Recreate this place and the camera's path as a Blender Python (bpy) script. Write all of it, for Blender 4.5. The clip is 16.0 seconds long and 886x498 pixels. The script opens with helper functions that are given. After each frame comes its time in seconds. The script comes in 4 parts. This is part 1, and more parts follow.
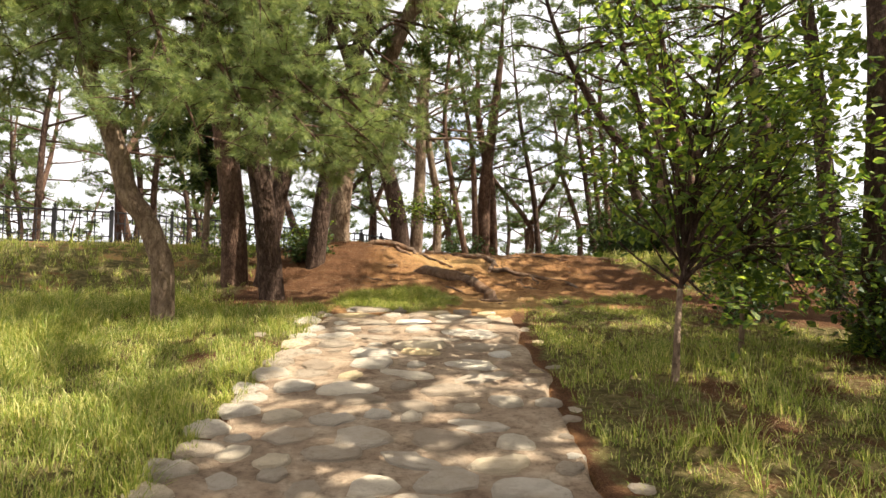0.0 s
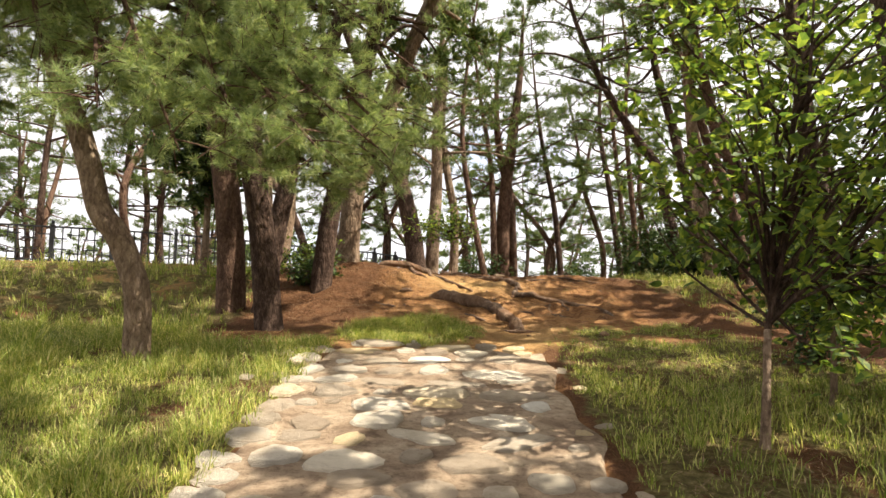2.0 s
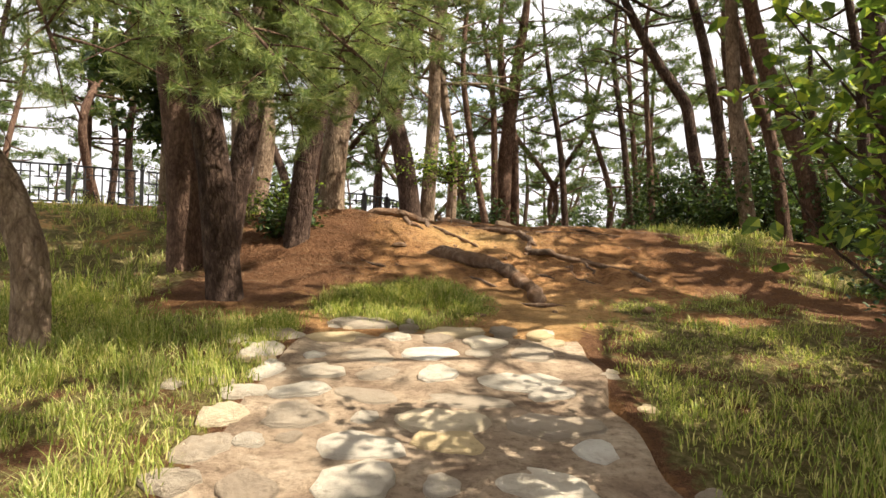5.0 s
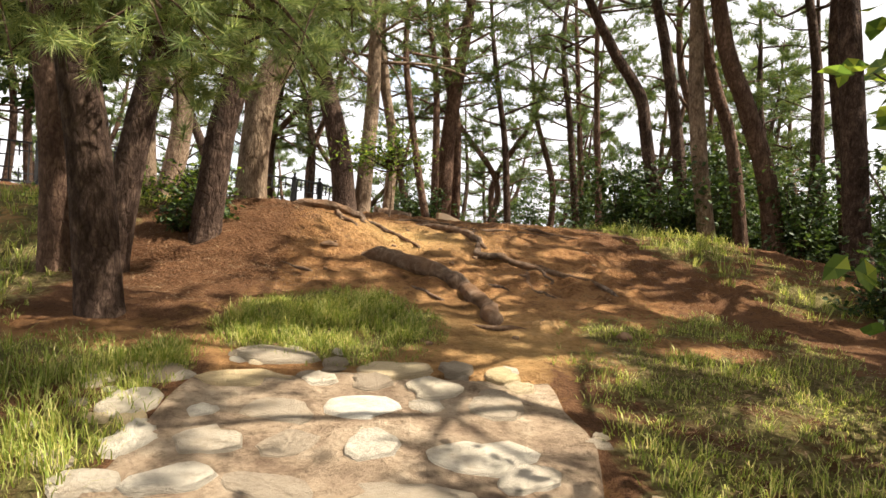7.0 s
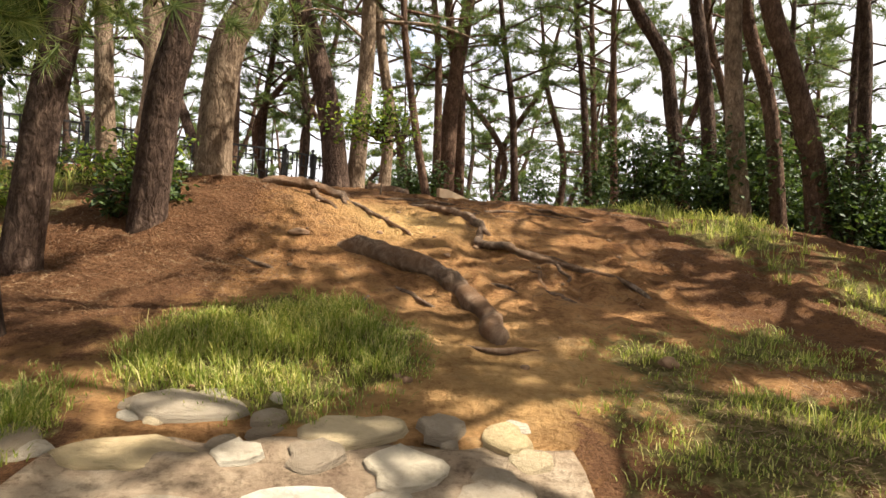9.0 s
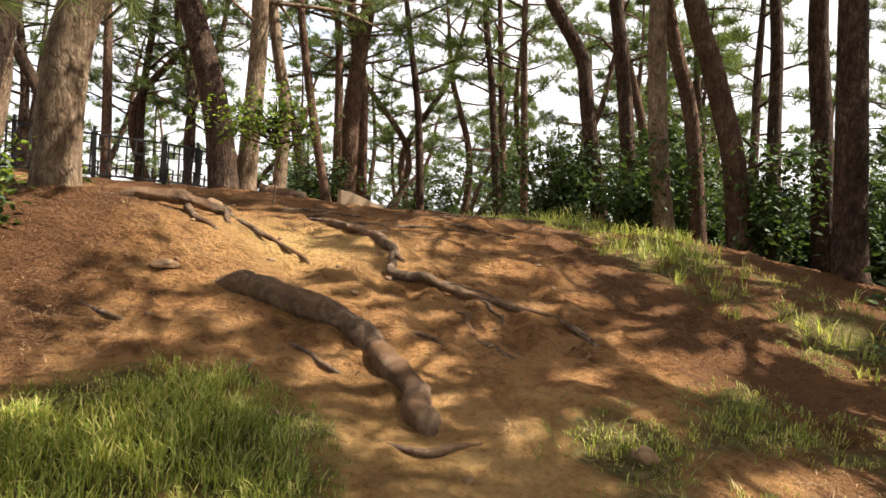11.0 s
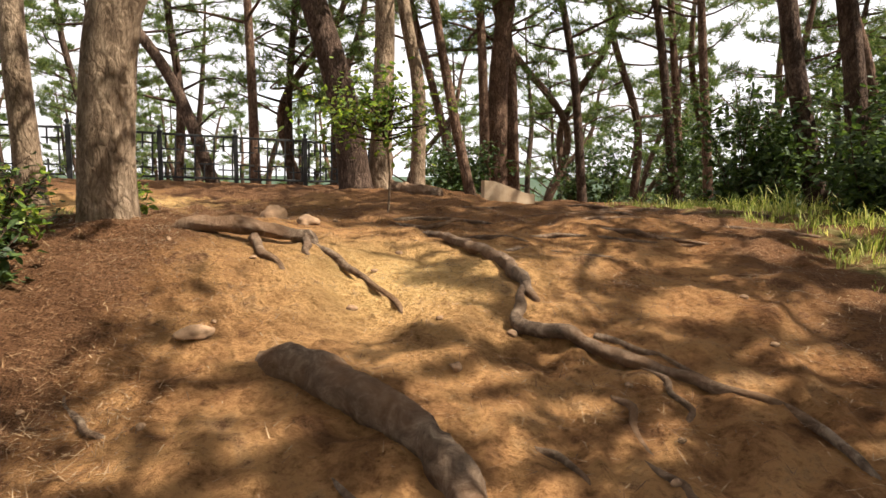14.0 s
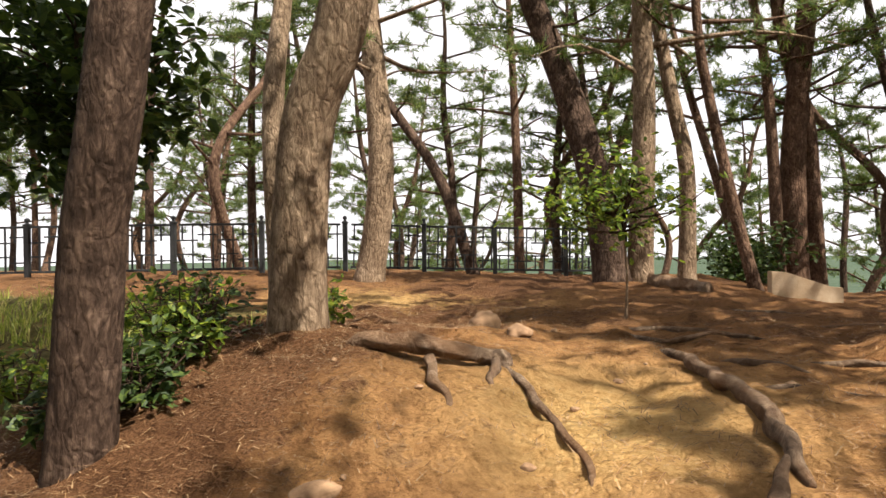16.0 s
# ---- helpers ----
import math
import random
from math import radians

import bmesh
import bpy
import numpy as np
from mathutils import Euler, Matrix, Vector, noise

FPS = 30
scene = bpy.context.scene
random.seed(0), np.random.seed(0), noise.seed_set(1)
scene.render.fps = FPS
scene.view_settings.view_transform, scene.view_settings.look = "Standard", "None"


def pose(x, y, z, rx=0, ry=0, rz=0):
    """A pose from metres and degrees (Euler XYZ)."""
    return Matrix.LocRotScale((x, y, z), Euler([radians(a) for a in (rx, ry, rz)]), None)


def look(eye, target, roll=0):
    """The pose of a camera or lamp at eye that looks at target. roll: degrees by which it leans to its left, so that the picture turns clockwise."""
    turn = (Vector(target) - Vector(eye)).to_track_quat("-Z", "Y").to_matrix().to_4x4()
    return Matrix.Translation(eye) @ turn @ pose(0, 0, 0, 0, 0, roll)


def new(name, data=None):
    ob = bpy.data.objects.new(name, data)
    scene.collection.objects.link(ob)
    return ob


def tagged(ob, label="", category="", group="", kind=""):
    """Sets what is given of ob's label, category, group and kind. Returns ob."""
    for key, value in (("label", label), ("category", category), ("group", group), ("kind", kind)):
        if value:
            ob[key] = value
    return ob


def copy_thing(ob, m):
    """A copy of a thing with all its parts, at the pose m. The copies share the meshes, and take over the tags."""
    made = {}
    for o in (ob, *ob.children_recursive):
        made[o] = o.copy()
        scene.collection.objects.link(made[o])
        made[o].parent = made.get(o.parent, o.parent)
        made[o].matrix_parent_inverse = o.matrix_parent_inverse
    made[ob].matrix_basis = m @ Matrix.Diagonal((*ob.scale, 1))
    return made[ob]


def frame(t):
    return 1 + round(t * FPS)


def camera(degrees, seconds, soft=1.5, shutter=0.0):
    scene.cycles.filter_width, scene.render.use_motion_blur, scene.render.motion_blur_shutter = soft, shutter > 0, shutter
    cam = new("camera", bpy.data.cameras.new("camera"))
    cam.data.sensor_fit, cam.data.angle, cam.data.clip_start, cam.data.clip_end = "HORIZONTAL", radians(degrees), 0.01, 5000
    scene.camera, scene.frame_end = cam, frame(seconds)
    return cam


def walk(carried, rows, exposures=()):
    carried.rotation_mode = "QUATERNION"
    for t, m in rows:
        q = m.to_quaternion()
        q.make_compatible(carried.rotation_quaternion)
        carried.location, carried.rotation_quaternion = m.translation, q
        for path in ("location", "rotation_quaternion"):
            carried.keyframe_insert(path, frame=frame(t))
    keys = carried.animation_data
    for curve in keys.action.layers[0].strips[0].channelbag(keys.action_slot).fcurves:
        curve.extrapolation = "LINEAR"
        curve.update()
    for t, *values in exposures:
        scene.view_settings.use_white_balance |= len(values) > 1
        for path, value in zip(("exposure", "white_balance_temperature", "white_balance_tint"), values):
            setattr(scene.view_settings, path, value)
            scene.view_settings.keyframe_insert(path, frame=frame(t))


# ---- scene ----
cam = camera(66.6, 16.0)
METRES, EYE, TILT, LEAN, TURN = 10.0, 1.5, 3.5, -1.0, 0.0
ROWS = [
    (0.0, 0.0, 0.0, 0.0, 0.0, 0.0, -0.0),
    (0.5, 0.0043, 0.0275, 0.0037, 2.45, -0.57, 0.36),
    (1.0, -0.0013, 0.0525, 0.0007, 2.5, -0.17, -1.04),
    (1.5, -0.0119, 0.0835, 0.0069, 1.9, 0.4, -0.93),
    (2.0, -0.0055, 0.1148, 0.0078, 1.31, 1.47, -0.12),
    (2.5, -0.0008, 0.1412, 0.0143, 3.55, 0.71, -0.97),
    (3.0, -0.0113, 0.1776, 0.0131, 3.47, 1.03, -1.07),
    (3.5, -0.0214, 0.2047, 0.0184, 6.73, -0.1, 1.26),
    (4.0, -0.0191, 0.2377, 0.0195, 7.97, -0.13, 1.29),
    (4.5, -0.0199, 0.2661, 0.0209, 4.46, -2.78, 0.48),
    (7.0, -0.0267, 0.4189, 0.0347, -4.79, -4.76, -3.04),
    (7.5, -0.0241, 0.4426, 0.0361, -5.05, -5.94, -1.71),
    (8.0, -0.0129, 0.4807, 0.0391, -3.89, -7.35, -2.88),
    (10.5, -0.0001, 0.6397, 0.0527, -7.28, -6.91, -3.7),
    (11.0, -0.0016, 0.6682, 0.0614, -12.66, -7.55, -4.09),
    (11.5, 0.0084, 0.705, 0.0604, -11.59, -8.22, -3.34),
    (12.0, 0.0167, 0.7328, 0.0666, -11.11, -8.16, -4.16),
    (12.5, 0.0221, 0.7698, 0.0684, -16.65, -8.99, -2.26),
    (13.0, 0.0309, 0.7966, 0.0683, -17.57, -9.22, -1.32),
    (13.5, 0.048, 0.8262, 0.0718, -11.4, -9.2, -2.54),
    (14.0, 0.0527, 0.8494, 0.0758, 1.15, -10.11, 0.73),
    (14.5, 0.0571, 0.8772, 0.0803, 11.9, -7.07, 0.23),
    (15.0, 0.0662, 0.9037, 0.0812, 20.59, -6.55, 1.11),
    (15.5, 0.0804, 0.9332, 0.0845, 26.22, -4.98, 3.46),
    (16.0, 0.0876, 0.9625, 0.0828, 25.14, -2.36, 3.14),
]
walk(cam, [(t, pose(0, 0, EYE, TILT, LEAN, TURN) @ pose(METRES * x, METRES * y, METRES * z, 90 + pitch, roll, yaw)) for t, x, y, z, yaw, pitch, roll in ROWS], [(0, 1.40), (13.5, 1.40), (16, 1.28)])

# ---- world, sun ----
world = bpy.data.worlds.new("sky")
scene.world = world
world.use_nodes = True
wn, wl = world.node_tree.nodes, world.node_tree.links
wn.clear()
SUN = Vector((0.56, -0.13, 0.84)).normalized()
sky = wn.new("ShaderNodeTexSky")
sky.sky_type, sky.sun_disc = "NISHITA", False
sky.sun_elevation = math.asin(SUN.z)
sky.sun_rotation = math.atan2(SUN.x, SUN.y)
bg_sky, bg_cloud = wn.new("ShaderNodeBackground"), wn.new("ShaderNodeBackground")
bg_sky.inputs[1].default_value = 0.12
bg_cloud.inputs[0].default_value = (1.0, 0.97, 0.98, 1)
bg_cloud.inputs[1].default_value = 0.54
wc, wnoise, wramp = wn.new("ShaderNodeTexCoord"), wn.new("ShaderNodeTexNoise"), wn.new("ShaderNodeValToRGB")
wnoise.inputs["Scale"].default_value, wnoise.inputs["Detail"].default_value = 2.2, 6
wramp.color_ramp.elements[0].position, wramp.color_ramp.elements[1].position = 0.27, 0.40
wmix, wout = wn.new("ShaderNodeMixShader"), wn.new("ShaderNodeOutputWorld")
wl.new(wc.outputs["Generated"], wnoise.inputs["Vector"])
wl.new(wnoise.outputs["Fac"], wramp.inputs[0])
wl.new(wramp.outputs[0], wmix.inputs[0])
wl.new(sky.outputs[0], bg_sky.inputs[0])
wl.new(bg_sky.outputs[0], wmix.inputs[1])
wl.new(bg_cloud.outputs[0], wmix.inputs[2])
wl.new(wmix.outputs[0], wout.inputs[0])
sun = new("sun", bpy.data.lights.new("sun", "SUN"))
sun.data.energy, sun.data.angle, sun.data.color = 5.0, radians(0.5), (1.0, 0.93, 0.80)
sun.matrix_world = look(SUN * 50, (0, 0, 0))


# ---- materials ----
class Nodes:
    """A node material with short calls."""

    def __init__(self, name, roughness=0.9, specular=0.2, metallic=0.0):
        self.mat = bpy.data.materials.new(name)
        self.mat.use_nodes = True
        self.tree = self.mat.node_tree
        self.bsdf = self.tree.nodes["Principled BSDF"]
        self.bsdf.inputs["Roughness"].default_value = roughness
        self.bsdf.inputs["Specular IOR Level"].default_value = specular
        self.bsdf.inputs["Metallic"].default_value = metallic
        self.coord = self.add("ShaderNodeTexCoord").outputs["Object"]

    def add(self, kind):
        return self.tree.nodes.new(kind)

    def link(self, a, b):
        self.tree.links.new(a, b)

    def stretch(self, scale):
        n = self.add("ShaderNodeMapping")
        n.inputs["Scale"].default_value = scale
        self.link(self.coord, n.inputs["Vector"])
        return n.outputs[0]

    def noise(self, scale, detail=4, vector=None, rough=0.6, warp=0.0):
        n = self.add("ShaderNodeTexNoise")
        n.inputs["Scale"].default_value, n.inputs["Detail"].default_value = scale, detail
        n.inputs["Roughness"].default_value, n.inputs["Distortion"].default_value = rough, warp
        self.link(vector or self.coord, n.inputs["Vector"])
        return n.outputs["Fac"]

    def voronoi(self, scale, vector=None, feature="DISTANCE_TO_EDGE"):
        n = self.add("ShaderNodeTexVoronoi")
        n.feature = feature
        n.inputs["Scale"].default_value = scale
        self.link(vector or self.coord, n.inputs["Vector"])
        return n.outputs["Distance"]

    def ramp(self, fac, stops):
        n = self.add("ShaderNodeValToRGB")
        e = n.color_ramp.elements
        while len(e) < len(stops):
            e.new(0.5)
        for el, (p, c) in zip(e, stops):
            el.position, el.color = p, (*c, 1) if len(c) == 3 else c
        self.link(fac, n.inputs[0])
        return n.outputs[0]

    def mix(self, fac, a, b, mode="MIX"):
        n = self.add("ShaderNodeMix")
        n.data_type, n.blend_type = "RGBA", mode
        for v, s in ((fac, n.inputs[0]), (a, n.inputs[6]), (b, n.inputs[7])):
            if isinstance(v, (int, float)):
                s.default_value = v
            elif isinstance(v, tuple):
                s.default_value = (*v, 1)
            else:
                self.link(v, s)
        return n.outputs[2]

    def math(self, op, a, b):
        n = self.add("ShaderNodeMath")
        n.operation = op
        for v, s in ((a, n.inputs[0]), (b, n.inputs[1])):
            if isinstance(v, (int, float)):
                s.default_value = v
            else:
                self.link(v, s)
        return n.outputs[0]

    def attribute(self, name):
        n = self.add("ShaderNodeAttribute")
        n.attribute_name = name
        s = self.add("ShaderNodeSeparateColor")
        self.link(n.outputs["Color"], s.inputs[0])
        return s.outputs

    def random(self):
        return self.add("ShaderNodeObjectInfo").outputs["Random"]

    def island(self):
        return self.add("ShaderNodeNewGeometry").outputs["Random Per Island"]

    def finish(self, colour, relief=None, strength=0.5, distance=0.02, through_light=None):
        if isinstance(colour, tuple):
            self.bsdf.inputs["Base Color"].default_value = (*colour, 1)
        else:
            self.link(colour, self.bsdf.inputs["Base Color"])
        if relief is not None:
            b = self.add("ShaderNodeBump")
            b.inputs["Strength"].default_value, b.inputs["Distance"].default_value = strength, distance
            self.link(relief, b.inputs["Height"])
            self.link(b.outputs[0], self.bsdf.inputs["Normal"])
        if through_light:
            t, m = self.add("ShaderNodeBsdfTranslucent"), self.add("ShaderNodeMixShader")
            gain = self.mix(1.0, colour, through_light[1], "MULTIPLY")
            self.link(gain, t.inputs["Color"])
            m.inputs[0].default_value = through_light[0]
            out = self.tree.nodes["Material Output"]
            self.link(self.bsdf.outputs[0], m.inputs[1])
            self.link(t.outputs[0], m.inputs[2])
            self.link(m.outputs[0], out.inputs["Surface"])
        return self.mat


def soil_material():
    n = Nodes("red_soil", 0.95, 0.08)
    cover = n.attribute("cover")
    big, mid, fine, grit = n.noise(0.8, 5), n.noise(3.2, 7, rough=0.65, warp=0.4), n.noise(13, 8, rough=0.75), n.noise(75, 4)
    clay = n.ramp(mid, [(0.32, (0.19, 0.095, 0.045)), (0.45, (0.38, 0.195, 0.085)), (0.57, (0.56, 0.31, 0.135)), (0.72, (0.70, 0.45, 0.23))])
    # noise darkens the clay: crevice shade, shadow patches and dirt put into its colour
    clay = n.mix(0.8, clay, n.ramp(fine, [(0.32, (0.25, 0.2, 0.17)), (0.42, (0.75, 0.7, 0.66)), (0.52, (1.1, 1.06, 1.0)), (0.7, (1.45, 1.4, 1.32))]), "MULTIPLY")
    clay = n.mix(0.8, clay, n.ramp(big, [(0.36, (0.55, 0.5, 0.47)), (0.52, (0.95, 0.95, 0.95)), (0.66, (1.15, 1.15, 1.15))]), "MULTIPLY")
    # paler clay, with the brightness of sun on it put into the colour
    sunlit_clay = n.ramp(fine, [(0.3, (0.46, 0.24, 0.08)), (0.45, (0.72, 0.44, 0.17)), (0.7, (0.86, 0.60, 0.27))])
    clay = n.mix(cover[2], clay, sunlit_clay)
    one, two = n.noise(30, 5, n.stretch((1, 4.0, 1)), 0.75, 1.2), n.noise(34, 5, n.stretch((4.2, 1, 1)), 0.75, 1.0)
    streak = n.math("MAXIMUM", one, two)
    litter = n.ramp(streak, [(0.40, (0.07, 0.036, 0.019)), (0.53, (0.20, 0.10, 0.05)), (0.66, (0.34, 0.19, 0.10)), (0.82, (0.50, 0.33, 0.20))])
    litter = n.mix(0.8, litter, n.ramp(mid, [(0.32, (0.5, 0.42, 0.36)), (0.65, (1.1, 1.05, 1))]), "MULTIPLY")
    turf = n.ramp(fine, [(0.3, (0.06, 0.045, 0.02)), (0.5, (0.17, 0.14, 0.05)), (0.7, (0.40, 0.31, 0.14))])
    rag = n.math("ADD", n.math("MULTIPLY", n.math("SUBTRACT", mid, 0.5), 1.8), n.math("MULTIPLY", n.math("SUBTRACT", fine, 0.5), 1.2))
    lit = n.ramp(n.math("ADD", cover[1], rag), [(0.3, (0, 0, 0)), (0.62, (1, 1, 1))])
    rim = n.math("MULTIPLY", rag, n.math("MINIMUM", n.math("MULTIPLY", cover[0], 3.0), 1.0))
    grs = n.ramp(n.math("ADD", cover[0], rim), [(0.35, (0, 0, 0)), (0.65, (1, 1, 1))])
    colour = n.mix(grs, n.mix(lit, clay, litter), turf)
    far = n.ramp(n.noise(0.05, 6), [(0.35, (0.03, 0.05, 0.028)), (0.65, (0.06, 0.08, 0.055))])
    alpha = n.add("ShaderNodeAttribute")
    alpha.attribute_name = "distance"
    colour = n.mix(alpha.outputs["Fac"], colour, far)
    clod = n.voronoi(22, None, "F1")
    relief = n.math("ADD", n.math("ADD", n.math("MULTIPLY", fine, 1.6), n.math("ADD", n.math("MULTIPLY", mid, 1.2), n.math("MULTIPLY", clod, -0.5))), n.math("ADD", n.math("MULTIPLY", grit, 0.3), n.math("MULTIPLY", streak, 0.4)))
    return n.finish(colour, relief, 1.0, 0.11)


def root_material():
    n = Nodes("worn_root", 0.8, 0.2)
    f = n.noise(9, 8, rough=0.7, warp=0.8)
    g = n.noise(2.0, 4)
    colour = n.ramp(f, [(0.32, (0.06, 0.037, 0.025)), (0.5, (0.19, 0.125, 0.083)), (0.68, (0.41, 0.30, 0.21))])
    colour = n.mix(n.ramp(g, [(0.4, (0, 0, 0)), (0.65, (0.75, 0.75, 0.75))]), colour, (0.22, 0.11, 0.05))
    return n.finish(colour, n.noise(26, 8, rough=0.75, warp=1.5), 1.0, 0.05)


def bark_material(name, dark, mid, light):
    n = Nodes(name, 0.92, 0.1)
    warp = n.add("ShaderNodeMixRGB")
    warp.inputs[0].default_value = 0.16
    wob = n.add("ShaderNodeTexNoise")
    wob.inputs["Scale"].default_value, wob.inputs["Detail"].default_value = 4.0, 4
    n.link(n.coord, wob.inputs["Vector"])
    m = n.add("ShaderNodeMapping")
    m.inputs["Scale"].default_value = (1.7, 1.7, 0.62)
    n.link(n.coord, m.inputs["Vector"])
    n.link(m.outputs[0], warp.inputs[1])
    n.link(wob.outputs["Color"], warp.inputs[2])
    plates = n.voronoi(13, warp.outputs[0])
    crack = n.noise(22, 8, n.stretch((1, 1, 0.4)), 0.75, 0.8)
    flake = n.noise(9, 6, n.stretch((1, 1, 0.6)), 0.7)
    patch = n.noise(1.1, 4)
    colour = n.ramp(n.math("ADD", n.math("MULTIPLY", crack, 0.55), n.math("MULTIPLY", flake, 0.45)), [(0.36, dark), (0.5, mid), (0.63, light)])
    colour = n.mix(0.4, colour, n.ramp(plates, [(0.0, (0.25, 0.22, 0.2)), (0.14, (0.85, 0.84, 0.83)), (0.4, (1, 1, 1))]), "MULTIPLY")
    colour = n.mix(0.8, colour, n.ramp(patch, [(0.35, (0.6, 0.53, 0.47)), (0.65, (1.2, 1.13, 1.07))]), "MULTIPLY")
    relief = n.math("ADD", n.math("MULTIPLY", n.ramp(plates, [(0.0, (0, 0, 0)), (0.25, (1, 1, 1))]), 0.45), n.math("ADD", n.math("MULTIPLY", crack, 1.5), flake))
    return n.finish(colour, relief, 0.9, 0.03)


def needle_material(name, a, b, c, share=0.35):
    n = Nodes(name, 0.55, 0.3)
    colour = n.ramp(n.island(), [(0.0, a), (0.55, b), (1.0, c)])
    colour = n.mix(0.7, colour, n.ramp(n.noise(1.1, 3), [(0.3, (0.55, 0.6, 0.6)), (0.7, (1.2, 1.15, 1.0))]), "MULTIPLY")
    return n.finish(colour, None, through_light=(share, (1.5, 1.5, 1.0)))


def stone_material():
    n = Nodes("pale_fieldstone", 0.85, 0.25)
    tone = n.ramp(n.random(), [(0.0, (0.36, 0.28, 0.20)), (0.3, (0.50, 0.42, 0.32)), (0.65, (0.66, 0.59, 0.48)), (0.86, (0.66, 0.50, 0.27)), (1.0, (0.80, 0.76, 0.68))])
    spots = n.ramp(n.noise(3.5, 8, rough=0.75), [(0.3, (0.55, 0.49, 0.43)), (0.45, (0.92, 0.89, 0.85)), (0.75, (1.08, 1.07, 1.05))])
    colour = n.mix(1.0, tone, spots, "MULTIPLY")
    wide = n.add("ShaderNodeNewGeometry").outputs["Position"]
    colour = n.mix(n.ramp(n.noise(2.6, 7, wide, 0.7), [(0.50, (0, 0, 0)), (0.72, (0.7, 0.7, 0.7))]), colour, (0.40, 0.29, 0.18))
    return n.finish(colour, n.noise(7, 9, rough=0.75), 1.0, 0.06)


def plain_material(name, a, b, scale=6, roughness=0.85, relief=0.4, metallic=0.0, specular=0.3):
    n = Nodes(name, roughness, specular, metallic)
    f = n.noise(scale, 6, rough=0.65)
    colour = n.ramp(f, [(0.3, a), (0.7, b)])
    return n.finish(colour, n.noise(scale * 5, 6), relief, 0.01)


SOIL = soil_material()
BARK_DARK = bark_material("dark_pine_bark", (0.026, 0.017, 0.013), (0.082, 0.055, 0.042), (0.20, 0.14, 0.108))
BARK_PALE = bark_material("pale_pine_bark", (0.10, 0.07, 0.05), (0.27, 0.20, 0.14), (0.48, 0.38, 0.28))
BARK_RED = bark_material("reddish_pine_bark", (0.055, 0.033, 0.024), (0.14, 0.088, 0.063), (0.27, 0.18, 0.13))
ROOT = root_material()
NEEDLE = needle_material("pine_needles", (0.05, 0.085, 0.026), (0.10, 0.145, 0.042), (0.19, 0.21, 0.06))
NEEDLE_NEAR = needle_material("fresh_pine_needles", (0.12, 0.17, 0.07), (0.23, 0.29, 0.11), (0.44, 0.45, 0.22), 0.45)
LEAF = needle_material("broad_leaves", (0.055, 0.095, 0.022), (0.12, 0.18, 0.035), (0.34, 0.38, 0.06), 0.5)
LEAF_DARK = needle_material("dark_glossy_leaves", (0.022, 0.04, 0.014), (0.045, 0.075, 0.022), (0.10, 0.14, 0.03), 0.3)
GRASS = needle_material("grass_blades", (0.13, 0.18, 0.03), (0.29, 0.33, 0.065), (0.66, 0.56, 0.26), 0.42)
LITTER = needle_material("dry_pine_needles", (0.12, 0.055, 0.024), (0.27, 0.145, 0.072), (0.48, 0.32, 0.19), 0.1)
STONE = stone_material()
def mortar_material():
    n = Nodes("sandy_mortar", 0.95, 0.1)
    big, fine = n.noise(2.4, 6, rough=0.65, warp=0.5), n.noise(17, 8, rough=0.75)
    colour = n.ramp(big, [(0.32, (0.20, 0.135, 0.09)), (0.5, (0.38, 0.28, 0.19)), (0.68, (0.54, 0.43, 0.31))])
    colour = n.mix(0.85, colour, n.ramp(fine, [(0.33, (0.4, 0.36, 0.32)), (0.5, (0.95, 0.93, 0.9)), (0.7, (1.2, 1.18, 1.15))]), "MULTIPLY")
    return n.finish(colour, n.math("ADD", fine, n.math("MULTIPLY", big, 1.5)), 1.0, 0.06)


MORTAR = mortar_material()
CONCRETE = plain_material("weathered_concrete", (0.32, 0.22, 0.13), (0.47, 0.36, 0.25), 3)
IRON = plain_material("black_painted_iron", (0.012, 0.012, 0.013), (0.03, 0.03, 0.03), 10, 0.5, 0.1)
ROCK = plain_material("brown_rock", (0.12, 0.065, 0.035), (0.34, 0.21, 0.12), 7)


# ---- shape helpers ----
def smooth(a, b, v):
    v = min(1, max(0, (v - a) / (b - a)))
    return v * v * (3 - 2 * v)


PROFILE = [(-40, -4.2), (-10, -1.35), (0, 0.0), (4, 0.56), (6, 0.85), (8, 1.13), (9.2, 1.30), (10.2, 1.43), (11.2, 1.60), (12, 1.78), (13, 2.03), (15, 2.29),
           (17.5, 2.42), (21, 2.45), (25, 2.38), (30, 1.6), (45, -3), (90, -14), (400, -30), (4000, -34)]
PY, PZ = zip(*PROFILE)


def bump(x, y, cx, cy, sx, sy, h):
    return h * math.exp(-((x - cx) / sx) ** 2 - ((y - cy) / sy) ** 2)


def height(x, y):
    """The lie of the land: a slope up to a knoll, which falls away behind."""
    z = float(np.interp((y - 0.5, y, y + 0.5), PY, PZ).mean())
    z += bump(x, y, -2.0, 13.0, 1.5, 1.4, 0.36)
    z += 0.12 * smooth(-2, -8, x) * smooth(4, 14, y) if x < -2 else 0
    z -= bump(x, y, -5.2, 11.2, 1.8, 1.6, 0.3)
    z -= 0.34 * smooth(-0.5, 2.5, x) * smooth(15, 21, y) * (1 - smooth(27, 34, y))
    z -= 0.9 * smooth(4.5, 11, x) * smooth(10, 16, y) * (1 - smooth(30, 60, y))
    return z


